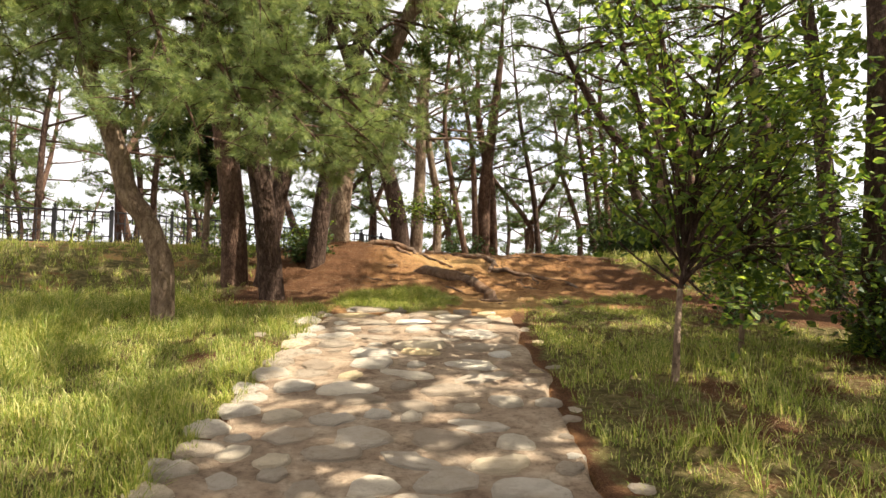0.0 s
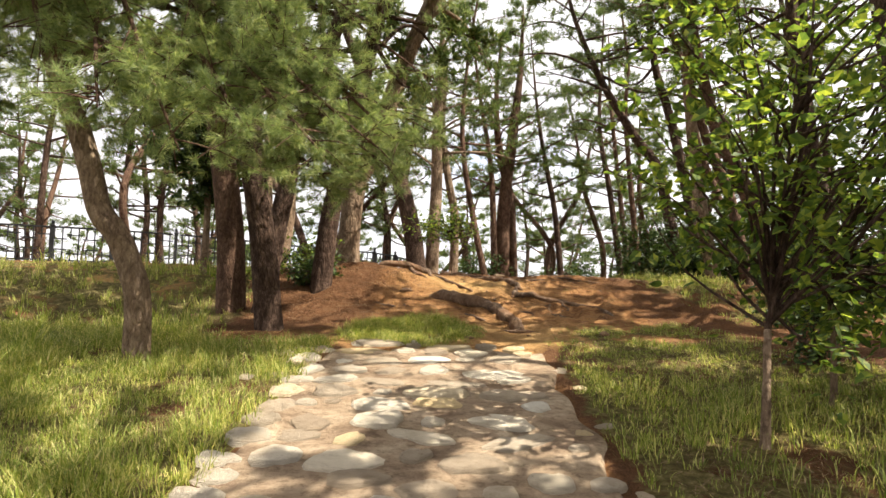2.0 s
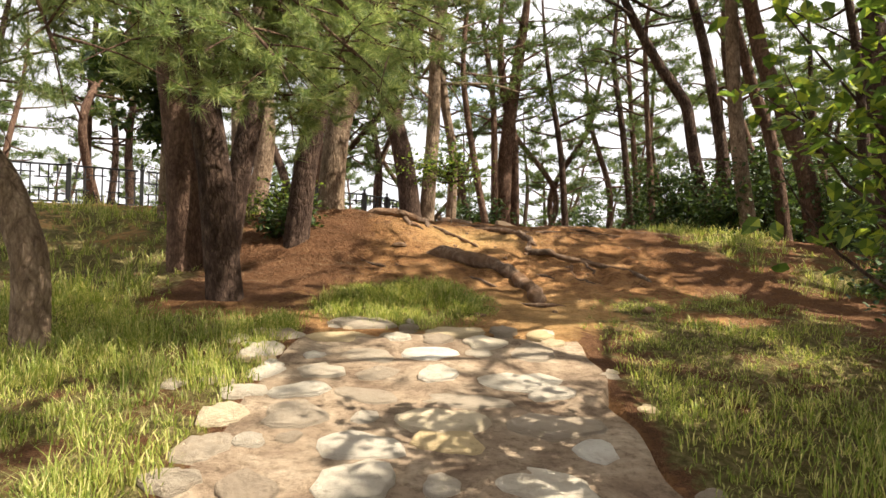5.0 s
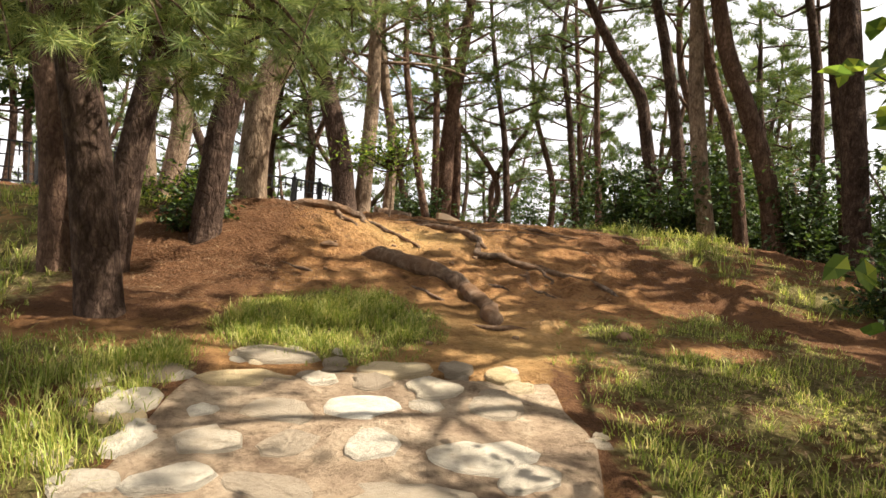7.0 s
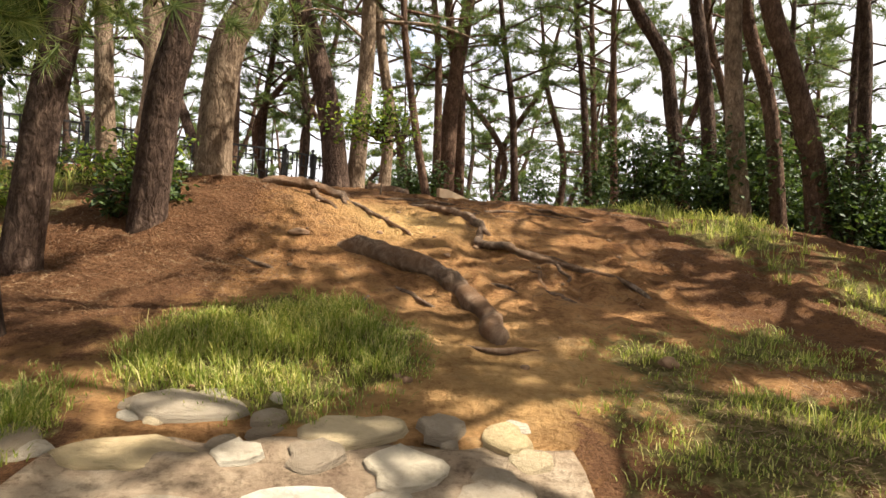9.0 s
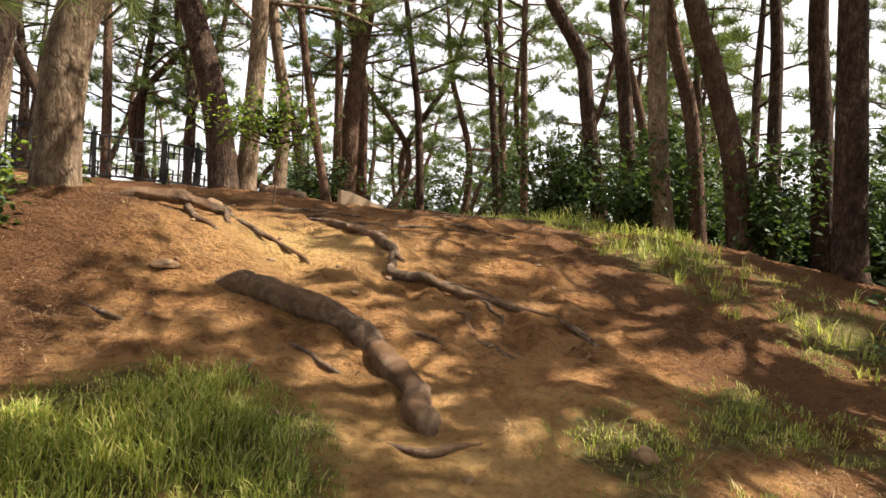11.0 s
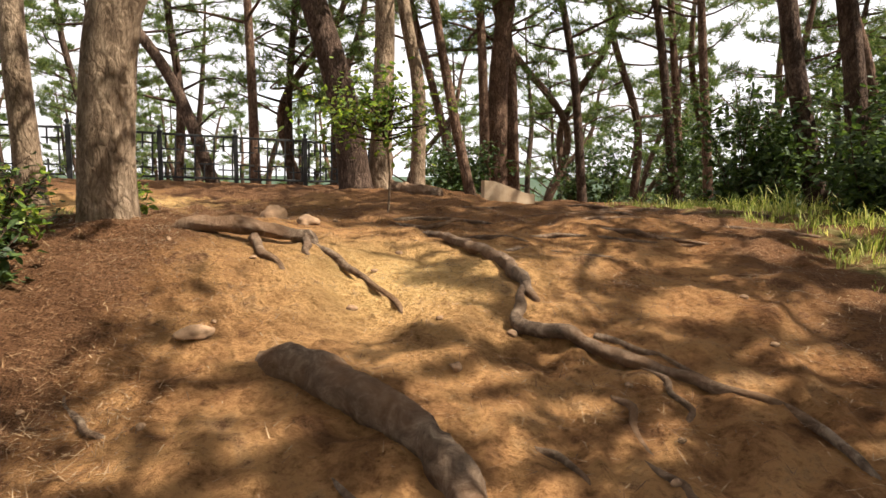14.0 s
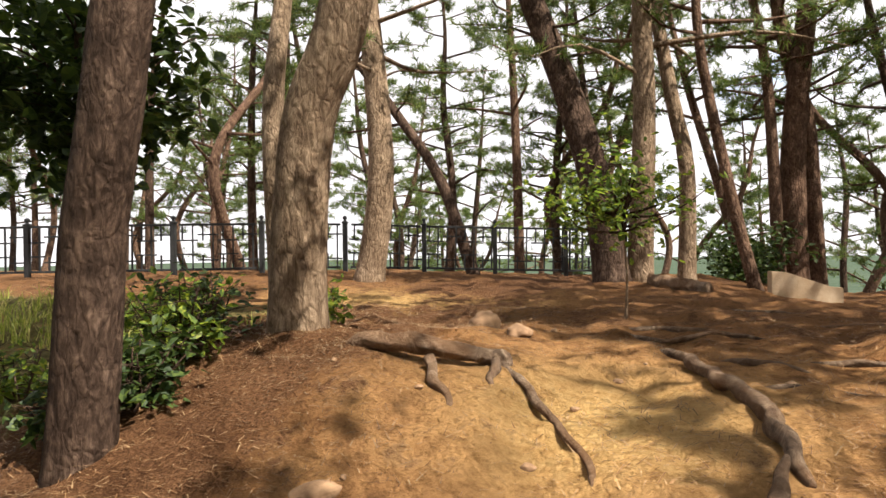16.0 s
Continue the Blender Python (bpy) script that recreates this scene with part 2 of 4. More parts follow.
def wobble(x, y):
    """Small unevenness of bare soil."""
    bare = smooth(8.6, 10, y) * (1 - smooth(26, 30, y))
    v = noise.noise((x * 0.9, y * 0.9, 3.1)) * 0.05 + noise.noise((x * 2.6, y * 2.6, 7.7)) * 0.028
    v += abs(noise.noise((x * 1.6 + 2, y * 4.0, 1.3))) * 0.05 * smooth(10.3, 11.5, y)
    lump = noise.noise((x * 5.5, y * 5.5, 4.4))
    v += lump * 0.034 + max(0, noise.noise((x * 11, y * 11, 1.4))) * 0.022
    v -= abs(noise.noise((x * 6.5, y * 1.1, 2.2))) * 0.10 * smooth(0.2, 0.7, x) * smooth(10.4, 11.0, y) * (1 - smooth(11.9, 12.5, y))
    v -= max(0, noise.noise((x * 1.9, y * 1.3, 6.4)) - 0.15) * 0.16 * smooth(10.5, 11.5, y)
    return v * bare


def ground(x, y):
    return height(x, y) + wobble(x, y)


def on_path(x, y):
    return -1.30 < x < 0.80 and y < 8.45


def mesh_object(name, verts, faces, material, parent=None, label="", flat=False):
    me = bpy.data.meshes.new(name)
    me.from_pydata([tuple(map(float, v)) for v in verts], [], faces)
    if not flat:
        me.shade_smooth()
    me.materials.append(material)
    ob = new(name, me)
    ob.parent = parent
    if label:
        ob["label"] = label
    return ob


def soup(name, tris, material, parent=None, label=""):
    """One mesh of loose triangles from an array of shape (n, 3, 3)."""
    tris = np.ascontiguousarray(tris, dtype=np.float32)
    n = len(tris)
    me = bpy.data.meshes.new(name)
    me.vertices.add(3 * n)
    me.vertices.foreach_set("co", tris.ravel())
    me.loops.add(3 * n)
    me.loops.foreach_set("vertex_index", np.arange(3 * n, dtype=np.int32))
    me.polygons.add(n)
    me.polygons.foreach_set("loop_start", np.arange(0, 3 * n, 3, dtype=np.int32))
    me.update(calc_edges=True)
    me.materials.append(material)
    ob = new(name, me)
    ob.parent = parent
    if label:
        ob["label"] = label
    return ob


def empty(name, label, category, group="", at=(0, 0, 0)):
    ob = new(name)
    ob.location = at
    return tagged(ob, label, category, group)


def curve_points(pts, step):
    """A smooth line of points and radii (x, y, z, r) through the given ones."""
    p = np.array(pts, float)
    ext = np.vstack([2 * p[0] - p[1], p, 2 * p[-1] - p[-2]])
    out = []
    for i in range(1, len(ext) - 2):
        a, b, c, d = ext[i - 1], ext[i], ext[i + 1], ext[i + 2]
        n = max(2, int(np.linalg.norm(c[:3] - b[:3]) / step))
        for k in range(n):
            t = k / n
            out.append(0.5 * (2 * b + (c - a) * t + (2 * a - 5 * b + 4 * c - d) * t * t + (3 * b - a - 3 * c + d) * t ** 3))
    out.append(p[-1])
    return np.array(out)


def tube(pts, sides, step, rough=0.0, scale=6.0, flare=0.0):
    """Verts and faces of a tapering, knobbly limb along (x, y, z, r)."""
    line = curve_points(pts, step)
    verts, faces = [], []
    way = np.gradient(line[:, :3], axis=0)
    way /= np.linalg.norm(way, axis=1)[:, None] + 1e-9
    side = np.cross(way[0], (0.31, 0.83, 0.46))
    length = 0.0
    for i, (p, w) in enumerate(zip(line, way)):
        side = side - w * side.dot(w)
        side /= np.linalg.norm(side) + 1e-9
        up = np.cross(w, side)
        length += np.linalg.norm(p[:3] - line[max(0, i - 1), :3])
        for k in range(sides):
            a = 2 * math.pi * k / sides
            r = p[3] * (1 + flare * math.exp(-length / 0.22) * (1 + 0.35 * math.sin(5 * a + 1)))
            if rough:
                c, s = math.cos(a), math.sin(a)
                q = (c * scale * p[3] * 4, s * scale * p[3] * 4, length * scale * 0.7)
                r *= 1 + rough * (1 - 2 * abs(noise.noise(q))) + 0.4 * rough * noise.noise((q[0] * 3, q[1] * 3, q[2] * 4))
            verts.append(p[:3] + r * (math.cos(a) * side + math.sin(a) * up))
    n = len(line)
    for i in range(n - 1):
        for k in range(sides):
            faces.append((i * sides + k, i * sides + (k + 1) % sides, (i + 1) * sides + (k + 1) % sides, (i + 1) * sides + k))
    faces.append(tuple(range(sides - 1, -1, -1)))
    faces.append(tuple((n - 1) * sides + k for k in range(sides)))
    return verts, faces


def needles(rng, centres, ways, count, length, width, spread=0.9):
    """Thin triangles fanning out from each centre about its way."""
    m = len(centres)
    d = rng.normal(size=(m, count, 3)) * spread + ways[:, None, :] * 1.0
    d /= np.linalg.norm(d, axis=2)[..., None]
    base = centres[:, None, :] + ways[:, None, :] * rng.uniform(-0.5, 0.35, (m, count, 1)) * length
    tip = base + d * length * rng.uniform(0.65, 1.1, (m, count, 1))
    side = np.cross(d, rng.normal(size=(m, count, 3)))
    side /= np.linalg.norm(side, axis=2)[..., None] + 1e-9
    return np.stack([base - side * width, base + side * width, tip], axis=2).reshape(-1, 3, 3)


def leaves(rng, centres, size, droop=0.3, stretch=1.5):
    """Two triangles a leaf, folded a little along the middle."""
    n = len(centres)
    w = rng.normal(size=(n, 3))
    w[:, 2] = w[:, 2] * 0.5 - droop
    w /= np.linalg.norm(w, axis=1)[:, None]
    u = np.cross(w, rng.normal(size=(n, 3)) * 0.5 + (0, 0, 1))
    u /= np.linalg.norm(u, axis=1)[:, None] + 1e-9
    s = (size * rng.uniform(0.6, 1.2, n))[:, None]
    a, b = centres, centres + w * s * stretch
    fold = np.cross(u, w) * s * 0.12
    c, d = centres + w * s * 0.4 + u * s * 0.42 + fold, centres + w * s * 0.4 - u * s * 0.42 + fold
    e, g = centres + w * s * 1.0 + u * s * 0.34 + fold * 0.6, centres + w * s * 1.0 - u * s * 0.34 + fold * 0.6
    m = centres + w * s * 0.75
    return np.concatenate([np.stack(q, 1) for q in ((a, c, m), (c, e, m), (e, b, m), (b, g, m), (g, d, m), (d, a, m))])


def merge(parts):
    """Joins (verts, faces) lists of limbs of one tree."""
    verts, faces = [], []
    for v, f in parts:
        k = len(verts)
        verts += list(v)
        faces += [tuple(i + k for i in face) for face in f]
    return verts, faces


def unit(v):
    return v / (np.linalg.norm(v) + 1e-9)


def pine(line, seed, top, bark, near=False, first=0.45, reach=2.0, boughs=22, twigs=11, tufts=3, count=13, length=0.17, width=0.007, label="", group="", needle=None, rough=0.028, flare=0.35):
    """A pine: trunk along line (x, y, z, r) and on up to the height top, boughs and needle tufts."""
    rng = np.random.default_rng(seed)
    base = np.array(line[0][:3])
    tree = empty("pine_tree", label, "tree", group, base)
    pts = [list(np.array(p[:3]) - base) + [p[3]] for p in line]
    lean = unit(np.array(pts[-1][:3]) - np.array(pts[-2][:3]))
    r_end, z_end = pts[-1][3], pts[-1][2]
    total = max(top, z_end + 0.5)
    steps = max(1, int((total - z_end) / 1.6))
    for k in range(1, steps + 1):
        lean = unit(lean * 0.75 + np.array((rng.normal() * 0.22, rng.normal() * 0.22, 0.75)) * 0.5)
        p = np.array(pts[-1][:3]) + lean * (total - z_end) / steps
        pts.append([*p, max(0.02, r_end * (1 - 0.85 * k / steps))])
    pts[0][2] -= 0.25
    v, f = tube(pts, 40 if near else 12, 0.05 if near else 0.3, rough if near else rough * 0.6, 9.0, flare)
    mesh_object("trunk", v, f, bark, tree)
    path = curve_points(pts, 0.15)
    z0, z1 = path[0, 2], path[-1, 2]
    limbs, centres, ways = [], [], []
    turn = rng.uniform(0, 6.28)
    for b in range(boughs):
        frac = first + (1 - first) * (b + rng.uniform(0, 0.9)) / boughs
        i = int(np.argmin(abs(path[:, 2] - (z0 + (z1 - z0) * frac))))
        p = path[i, :3]
        turn += 2.4 + rng.normal() * 0.3
        size = reach * (1.1 - 0.65 * ((frac - first) / (1 - first + 1e-6)) ** 1.5) * rng.uniform(0.55, 1.15)
        out = np.array((math.cos(turn), math.sin(turn), rng.uniform(-0.05, 0.45)))
        mid = p + out * size * 0.5 + rng.normal(size=3) * 0.08 * size
        end = p + out * size * (1, 1, 0.75) + rng.normal(size=3) * 0.12 * size
        r = min(path[i, 3] * 0.55, 0.008 + 0.015 * size)
        limbs.append(tube([(*p, r), (*mid, r * 0.65), (*end, 0.006)], 5, 0.3))
        for t in range(twigs):
            s = rng.uniform(0.38, 1.0)
            q = p * (1 - s) ** 2 + 2 * mid * s * (1 - s) + end * s * s if s < 1 else end
            w = unit(out * 0.8 + rng.normal(size=3) * (0.8, 0.8, 0.35) + (0, 0, 0.15))
            e = q + w * rng.uniform(0.15, 0.5) * size * 0.45
            if t % 2 == 0:
                limbs.append(tube([(*q, 0.008), (*(0.5 * (q + e) + (0, 0, 0.02)), 0.006), (*e, 0.003)], 3, 5))
            for k in range(tufts):
                centres.append(q + (e - q) * (k + 1) / tufts + rng.normal(size=3) * 0.05)
                ways.append(unit(w + rng.normal(size=3) * 0.4 + (0, 0, 0.35)))
    v, f = merge(limbs)
    tagged(mesh_object("branchwork", v, f, bark, tree), kind="stuff")
    soup("crown", needles(rng, np.array(centres), np.array(ways), count, length, width), needle or NEEDLE, tree)["kind"] = "stuff"
    return tree


def bush(name, at, seed, spread, tall, stems, leaf_count, size, material, label, category="shrub", group="", low=0.15, stem_r=0.012):
    """A broadleaf shrub or sapling: stems that fork, and many leaves round their ends."""
    rng = np.random.default_rng(seed)
    plant = empty(name, label, category, group, at)
    limbs, pts = [], []
    for s in range(stems):
        a = rng.uniform(0, 6.28)
        e = np.array((math.cos(a) * spread * rng.uniform(0.2, 0.9), math.sin(a) * spread * rng.uniform(0.2, 0.9), tall * rng.uniform(0.6, 1.0)))
        b = np.array((rng.normal() * 0.03, rng.normal() * 0.03, -0.06))
        m = b * 0.5 + e * 0.4 + rng.normal(size=3) * 0.06 * spread
        limbs.append(tube([(*b, stem_r), (*m, stem_r * 0.7), (*e, 0.003)], 6, 0.15))
        for k in range(9):
            u = rng.uniform(low, 1.0)
            q = b * (1 - u) ** 2 + 2 * m * u * (1 - u) + e * u * u
            g = q + rng.normal(size=3) * (0.3 * spread, 0.3 * spread, 0.12 * tall)
            if g[2] < 0.05:
                g[2] = 0.05
            limbs.append(tube([(*q, stem_r * 0.35), (*(0.5 * (q + g)), stem_r * 0.25), (*g, 0.002)], 3, 1))
            pts += [q + (g - q) * rng.uniform(0.3, 1.05) for _ in range(4)]
    pts = np.array(pts)
    c = pts[rng.integers(0, len(pts), leaf_count)] + rng.normal(size=(leaf_count, 3)) * 0.09 * (spread + 0.3)
    c = c[c[:, 2] > 0.03]
    v, f = merge(limbs)
    mesh_object("stem", v, f, BARK_DARK, plant)["kind"] = "stuff"
    soup("foliage", leaves(rng, c, size), material, plant)["kind"] = "stuff"
    return plant


# ---- ground ----
def axis(knots):
    out = []
    for (a, s), (b, _) in zip(knots, knots[1:]):
        out += list(np.arange(a, b - 1e-6, s))
    return out + [knots[-1][0]]


GX = axis([(-3000, 1400), (-200, 60), (-80, 15), (-20, 1.0), (-8, 0.25), (-4, 0.05), (4, 0.25), (12, 1.0), (24, 15), (84, 60), (204, 1400), (3004, 1)])
GY = axis([(-3000, 1400), (-200, 60), (-80, 15), (-20, 2.0), (-2, 0.25), (8, 0.045), (15, 0.1), (20, 0.25), (28, 2), (60, 15), (120, 60), (420, 1200), (4020, 1)])
nx, ny = len(GX), len(GY)
gverts = [(x, y, ground(x, y) - (0.06 if on_path(x, y) else 0)) for y in GY for x in GX]
gfaces = [(j * nx + i, j * nx + i + 1, (j + 1) * nx + i + 1, (j + 1) * nx + i) for j in range(ny - 1) for i in range(nx - 1)]
ground_sheet = mesh_object("ground", gverts, gfaces, SOIL)
tagged(ground_sheet, "reddish clay hillside with grass verges and pine litter", "ground", kind="structure")


def grassy(x, y):
    """How much grass grows at a place, 0 to 1."""
    n = noise.noise((x * 0.7, y * 0.7, 9.0)) * 0.4 + noise.noise((x * 2.1, y * 2.1, 2.0)) * 0.4
    left = smooth(-1.3, -1.6, x) if x < -1.3 else 0
    left *= (1 - smooth(8.2, 9.4, y)) + 0.8 * smooth(-2.7, -3.7, x) * smooth(8.2, 9.4, y) * (1 - smooth(14, 17, y))
    patch = 1.5 - ((x + 0.62) / 0.82) ** 2 - ((y - 9.55) / 0.95) ** 2
    right = 1.15 - ((x - 2.3) / 1.35) ** 2 - ((y - 8.9) / 1.7) ** 2
    side = smooth(3.0, 3.8, x - 0.12 * (14 - y)) * smooth(10.0, 11.2, y) * (1 - smooth(19, 21, y)) * (1 - smooth(4.7, 6.0, x))
    low = smooth(0.75, 1.15, x) * 0.75 * (1 - smooth(7.5, 9, y))
    v = max(left, min(1, max(0, patch)), min(1, max(0, right)), side * 0.6, low)
    return max(0, min(1, v * (0.95 + n * 1.7)))


ground_sheet.data.attributes.new("cover", "FLOAT_COLOR", "POINT")
ground_sheet.data.attributes.new("distance", "FLOAT", "POINT")
cols, fars = [], []
for x, y, z in gverts:
    litter = smooth(-0.6, -2.0, x) * (1 - 0.6 * smooth(-3, -4, x)) * smooth(8.5, 10, y) if x < -0.6 else 0
    litter = max(litter, smooth(0.7, 0.95, x) * (1 - smooth(8.5, 9.5, y)) * 0.85, (smooth(-1.2, -1.4, x) * (1 - smooth(8.3, 9, y)) * 0.8 if x < -1.2 else 0), 0.5 * smooth(13.6, 15.5, y), 0.6 * smooth(2.0, 3.0, x), 0.22 * smooth(10, 10.6, y))
    # pools of sunlight on the bare soil, painted as a paler clay mask
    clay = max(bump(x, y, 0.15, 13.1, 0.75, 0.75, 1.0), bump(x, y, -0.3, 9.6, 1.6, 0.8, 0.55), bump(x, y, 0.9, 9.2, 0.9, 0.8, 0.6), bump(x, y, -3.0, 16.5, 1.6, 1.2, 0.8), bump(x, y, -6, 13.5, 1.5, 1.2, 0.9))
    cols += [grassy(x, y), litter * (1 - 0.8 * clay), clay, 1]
    fars.append(max(smooth(26, 32, y), smooth(14, 24, abs(x))))
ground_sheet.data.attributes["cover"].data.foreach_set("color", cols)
ground_sheet.data.attributes["distance"].data.foreach_set("value", fars)

# ---- trees with measured trunks: name, y, radius, (x, z) up the trunk ----
def trunk_line(y, r, xz, dy=0.0, taper=0.62):
    n = len(xz) - 1
    z0 = xz[0][1]
    return [(x, y + dy * (z - z0), z, r * (1 - (1 - taper) * (z - z0) / 6)) for x, z in xz]


DARK, PALE, RED = "dark furrowed pine trunk standing on the slope", "pine with pale flaking bark on the knoll", "slender reddish pine under an open crown"
LEANING = pine(trunk_line(7.75, 0.128, [(-3.21, 1.07), (-3.22, 1.62), (-3.32, 1.98), (-3.47, 2.30), (-3.66, 2.54), (-3.79, 2.97), (-3.95, 3.42), (-4.15, 3.84), (-4.38, 4.75)]), 1, 7.0, BARK_PALE, True, 0.48, 1.7, 16, 12, 3, 40, 0.13, 0.0028,
     "leaning pine with scaly grey-brown bark in the grass", needle=NEEDLE_NEAR, flare=0.22)
pine(trunk_line(9.5, 0.17, [(-2.37, 1.26), (-2.46, 1.90), (-2.55, 2.60), (-2.66, 3.20), (-2.72, 3.60), (-2.77, 4.50)]), 2, 10.5, BARK_DARK, True, 0.46, 2.9, 30, 12, 3, 24, 0.16, 0.016, "dark pine with deeply furrowed bark", flare=0.28)
pine(trunk_line(11.85, 0.165, [(-2.29, 1.82), (-2.20, 2.55), (-2.14, 3.10), (-2.02, 3.65), (-1.92, 4.20), (-1.55, 6.0), (-1.05, 7.8)]), 3, 9.0, BARK_DARK, True, 0.44, 3.0, 30, 12, 3, 22, 0.17, 0.017, "straight dark pine with ridged bark beside the bank", flare=0.25)
pine(trunk_line(13.4, 0.20, [(-2.10, 2.40), (-2.07, 3.14), (-1.97, 3.90), (-1.78, 4.30), (-1.64, 4.70), (-1.15, 6.2), (-0.45, 8.0)]), 4, 9.6, BARK_PALE, True, 0.48, 3.1, 30, 12, 3, 22, 0.17, 0.017, "leaning pine with sunlit pale plated bark", flare=0.3)
pine(trunk_line(11.2, 0.215, [(-3.45, 1.45), (-3.52, 2.65), (-3.7, 3.9), (-3.8, 4.45)]), 5, 10, BARK_RED, True, 0.5, 2.6, 24, 12, 3, 20, 0.17, 0.016, "stout furrowed pine among others", flare=0.25)
TREES = [
    (11.0, 0.15, [(-2.95, 1.60), (-2.77, 2.71), (-2.64, 3.38), (-2.5, 4.21), (-2.0, 5.8), (-1.25, 7.5)], BARK_DARK, DARK),
    (16.0, 0.15, [(-4.29, 2.4), (-4.42, 4.59)], BARK_PALE, PALE),
    (20.0, 0.27, [(-1.2, 2.45), (-1.4, 3.76), (-1.82, 5.29), (-2.45, 7.0)], BARK_DARK, "dark leaning pine on the crest"),
    (20.3, 0.20, [(-0.87, 2.45), (-0.75, 5.06), (-0.77, 6.81)], BARK_PALE, "pale pine growing against a dark leaning one"),
    (21.0, 0.14, [(-0.24, 2.45), (-0.21, 4.23), (-0.41, 5.34), (-0.65, 7.03)], BARK_PALE, PALE),
    (24.5, 0.28, [(1.43, 2.3), (1.46, 5.0), (1.75, 7.8)], BARK_RED, "thick reddish pine behind the concrete headwall"),
    (24.9, 0.22, [(1.83, 2.3), (1.75, 4.5), (1.66, 5.7)], BARK_RED, RED),
    (21.0, 0.10, [(0.83, 2.42), (0.41, 3.92), (-0.01, 6.38)], BARK_RED, RED),
    (24.2, 0.13, [(1.18, 2.3), (1.06, 5.3), (0.93, 6.9)], BARK_RED, RED),
    (19.0, 0.24, [(-4.98, 2.5), (-4.69, 4.3), (-4.91, 7.09)], BARK_PALE, PALE),
    (23.0, 0.14, [(-4.68, 2.45), (-5.53, 4.54), (-6.64, 6.15), (-8.15, 8.19)], BARK_DARK, "slanting dark pine behind the fence"),
    (26.0, 0.14, [(-4.74, 2.3), (-4.78, 5.06), (-4.89, 8.27)], BARK_RED, RED),
    (22.0, 0.12, [(-13.35, 2.5), (-13.31, 5.48), (-13.18, 7.35)], BARK_DARK, "thin dark pine behind the fence"),
    (15.3, 0.18, [(6.51, 2.27), (6.25, 3.32), (5.97, 4.11), (5.65, 4.87), (5.32, 5.61)], BARK_RED, "red-barked pine curving over the grass"),
    (15.5, 0.15, [(5.38, 2.2), (5.1, 3.64), (4.89, 5.6)], BARK_PALE, "pale lit pine at the edge of the grove"),
    (17.0, 0.14, [(5.5, 2.2), (5.4, 3.77), (4.96, 6.02)], BARK_DARK, DARK),
    (18.0, 0.15, [(5.64, 2.2), (5.1, 4.32), (4.89, 5.3), (4.35, 6.01)], BARK_DARK, "crooked dark pine in the grove"),
    (22.0, 0.10, [(5.55, 2.2), (5.09, 7.39)], BARK_RED, RED),
    (24.0, 0.12, [(5.55, 2.1), (5.02, 5.73), (4.68, 7.87)], BARK_DARK, DARK),
    (25.0, 0.11, [(6.03, 2.1), (5.36, 8.24)], BARK_RED, RED),
    (16.0, 0.13, [(6.29, 2.1), (5.93, 4.01), (5.45, 5.32)], BARK_RED, RED),
    (17.5, 0.15, [(8.9, 1.9), (8.6, 4.11), (8.42, 6.03)], BARK_DARK, DARK),
    (15.0, 0.17, [(7.72, 1.9), (7.41, 3.82), (7.1, 5.77)], BARK_DARK, DARK),
    (13.5, 0.20, [(6.72, 1.8), (6.29, 5.26)], BARK_DARK, DARK),
    (20.0, 0.12, [(7.69, 2.0), (7.37, 4.17), (6.6, 6.47)], BARK_RED, RED),
    (26.0, 0.13, [(3.78, 2.1), (3.47, 5.05), (3.06, 7.24)], BARK_DARK, DARK),
    (26.0, 0.12, [(0.6, 2.1), (0.0, 4.39), (-0.57, 6.47)], BARK_RED, RED),
    (9.5, 0.13, [(5.57, 1.35), (5.4, 3.31), (5.26, 4.95)], BARK_DARK, "dark pine beside the verge"),
    (6.8, 0.14, [(4.3, 1.12), (4.42, 3.1), (4.44, 4.58)], BARK_DARK, "dark pine beside the verge"),
    (13.0, 0.20, [(-9.32, 2.05), (-9.46, 4.41), (-9.5, 7.01)], BARK_DARK, "dark pine standing on the grass bank"),
]
for i, (y, r, xz, bark, label) in enumerate(TREES):
    xz = [(xz[0][0], ground(xz[0][0], y)), *xz[1:]]
    side, verge = xz[0][0] > 4 and 9 < y < 14.5, (xz[0][0] > 4 and y < 8) or xz[0][0] < -9
    pine(trunk_line(y, r, xz), 20 + i, 9.0 + (i * 37 % 10) * 0.25, bark, False, 0.52 if y < 18.5 else 0.36, 2.3 if side else 3.0 if verge else 2.2, 19 if side else 20 if verge else 22, 11, 3 if y > 18 or xz[0][0] < -3 or verge else 2,
         13, 0.18, 0.024 if i == 0 else 0.014 if side else 0.012 if verge else 0.0095, label, "pines of the grove")

# tall pines added out of view beside the path, whose crowns shade it and the slope
SHADERS = [(3.5, 2.6), (7.6, 7.8), (5.2, -2.5), (6.4, 0.3), (5.0, 2.2), (7.6, 3.0), (9.4, 4.6), (9.8, 7.6), (7.4, 10.2), (10.2, 11.4), (9.6, 1.0), (3.4, -5.5), (-4.5, -3.5), (8.8, -2.5)]
for i, (x, y) in enumerate(SHADERS):
    g = ground(x, y)
    pine([(x, y, g, 0.17), (x + 0.15, y, g + 2.5, 0.15), (x - 0.1, y + 0.2, g + 5, 0.13)], 150 + i, 9.5 + (i * 3 % 5) * 0.4, BARK_DARK, False, 0.52, 2.7, 22, 11, 4, 14, 0.18, 0.027, "tall unseen pine added to shade the path and slope", "pines by the path")

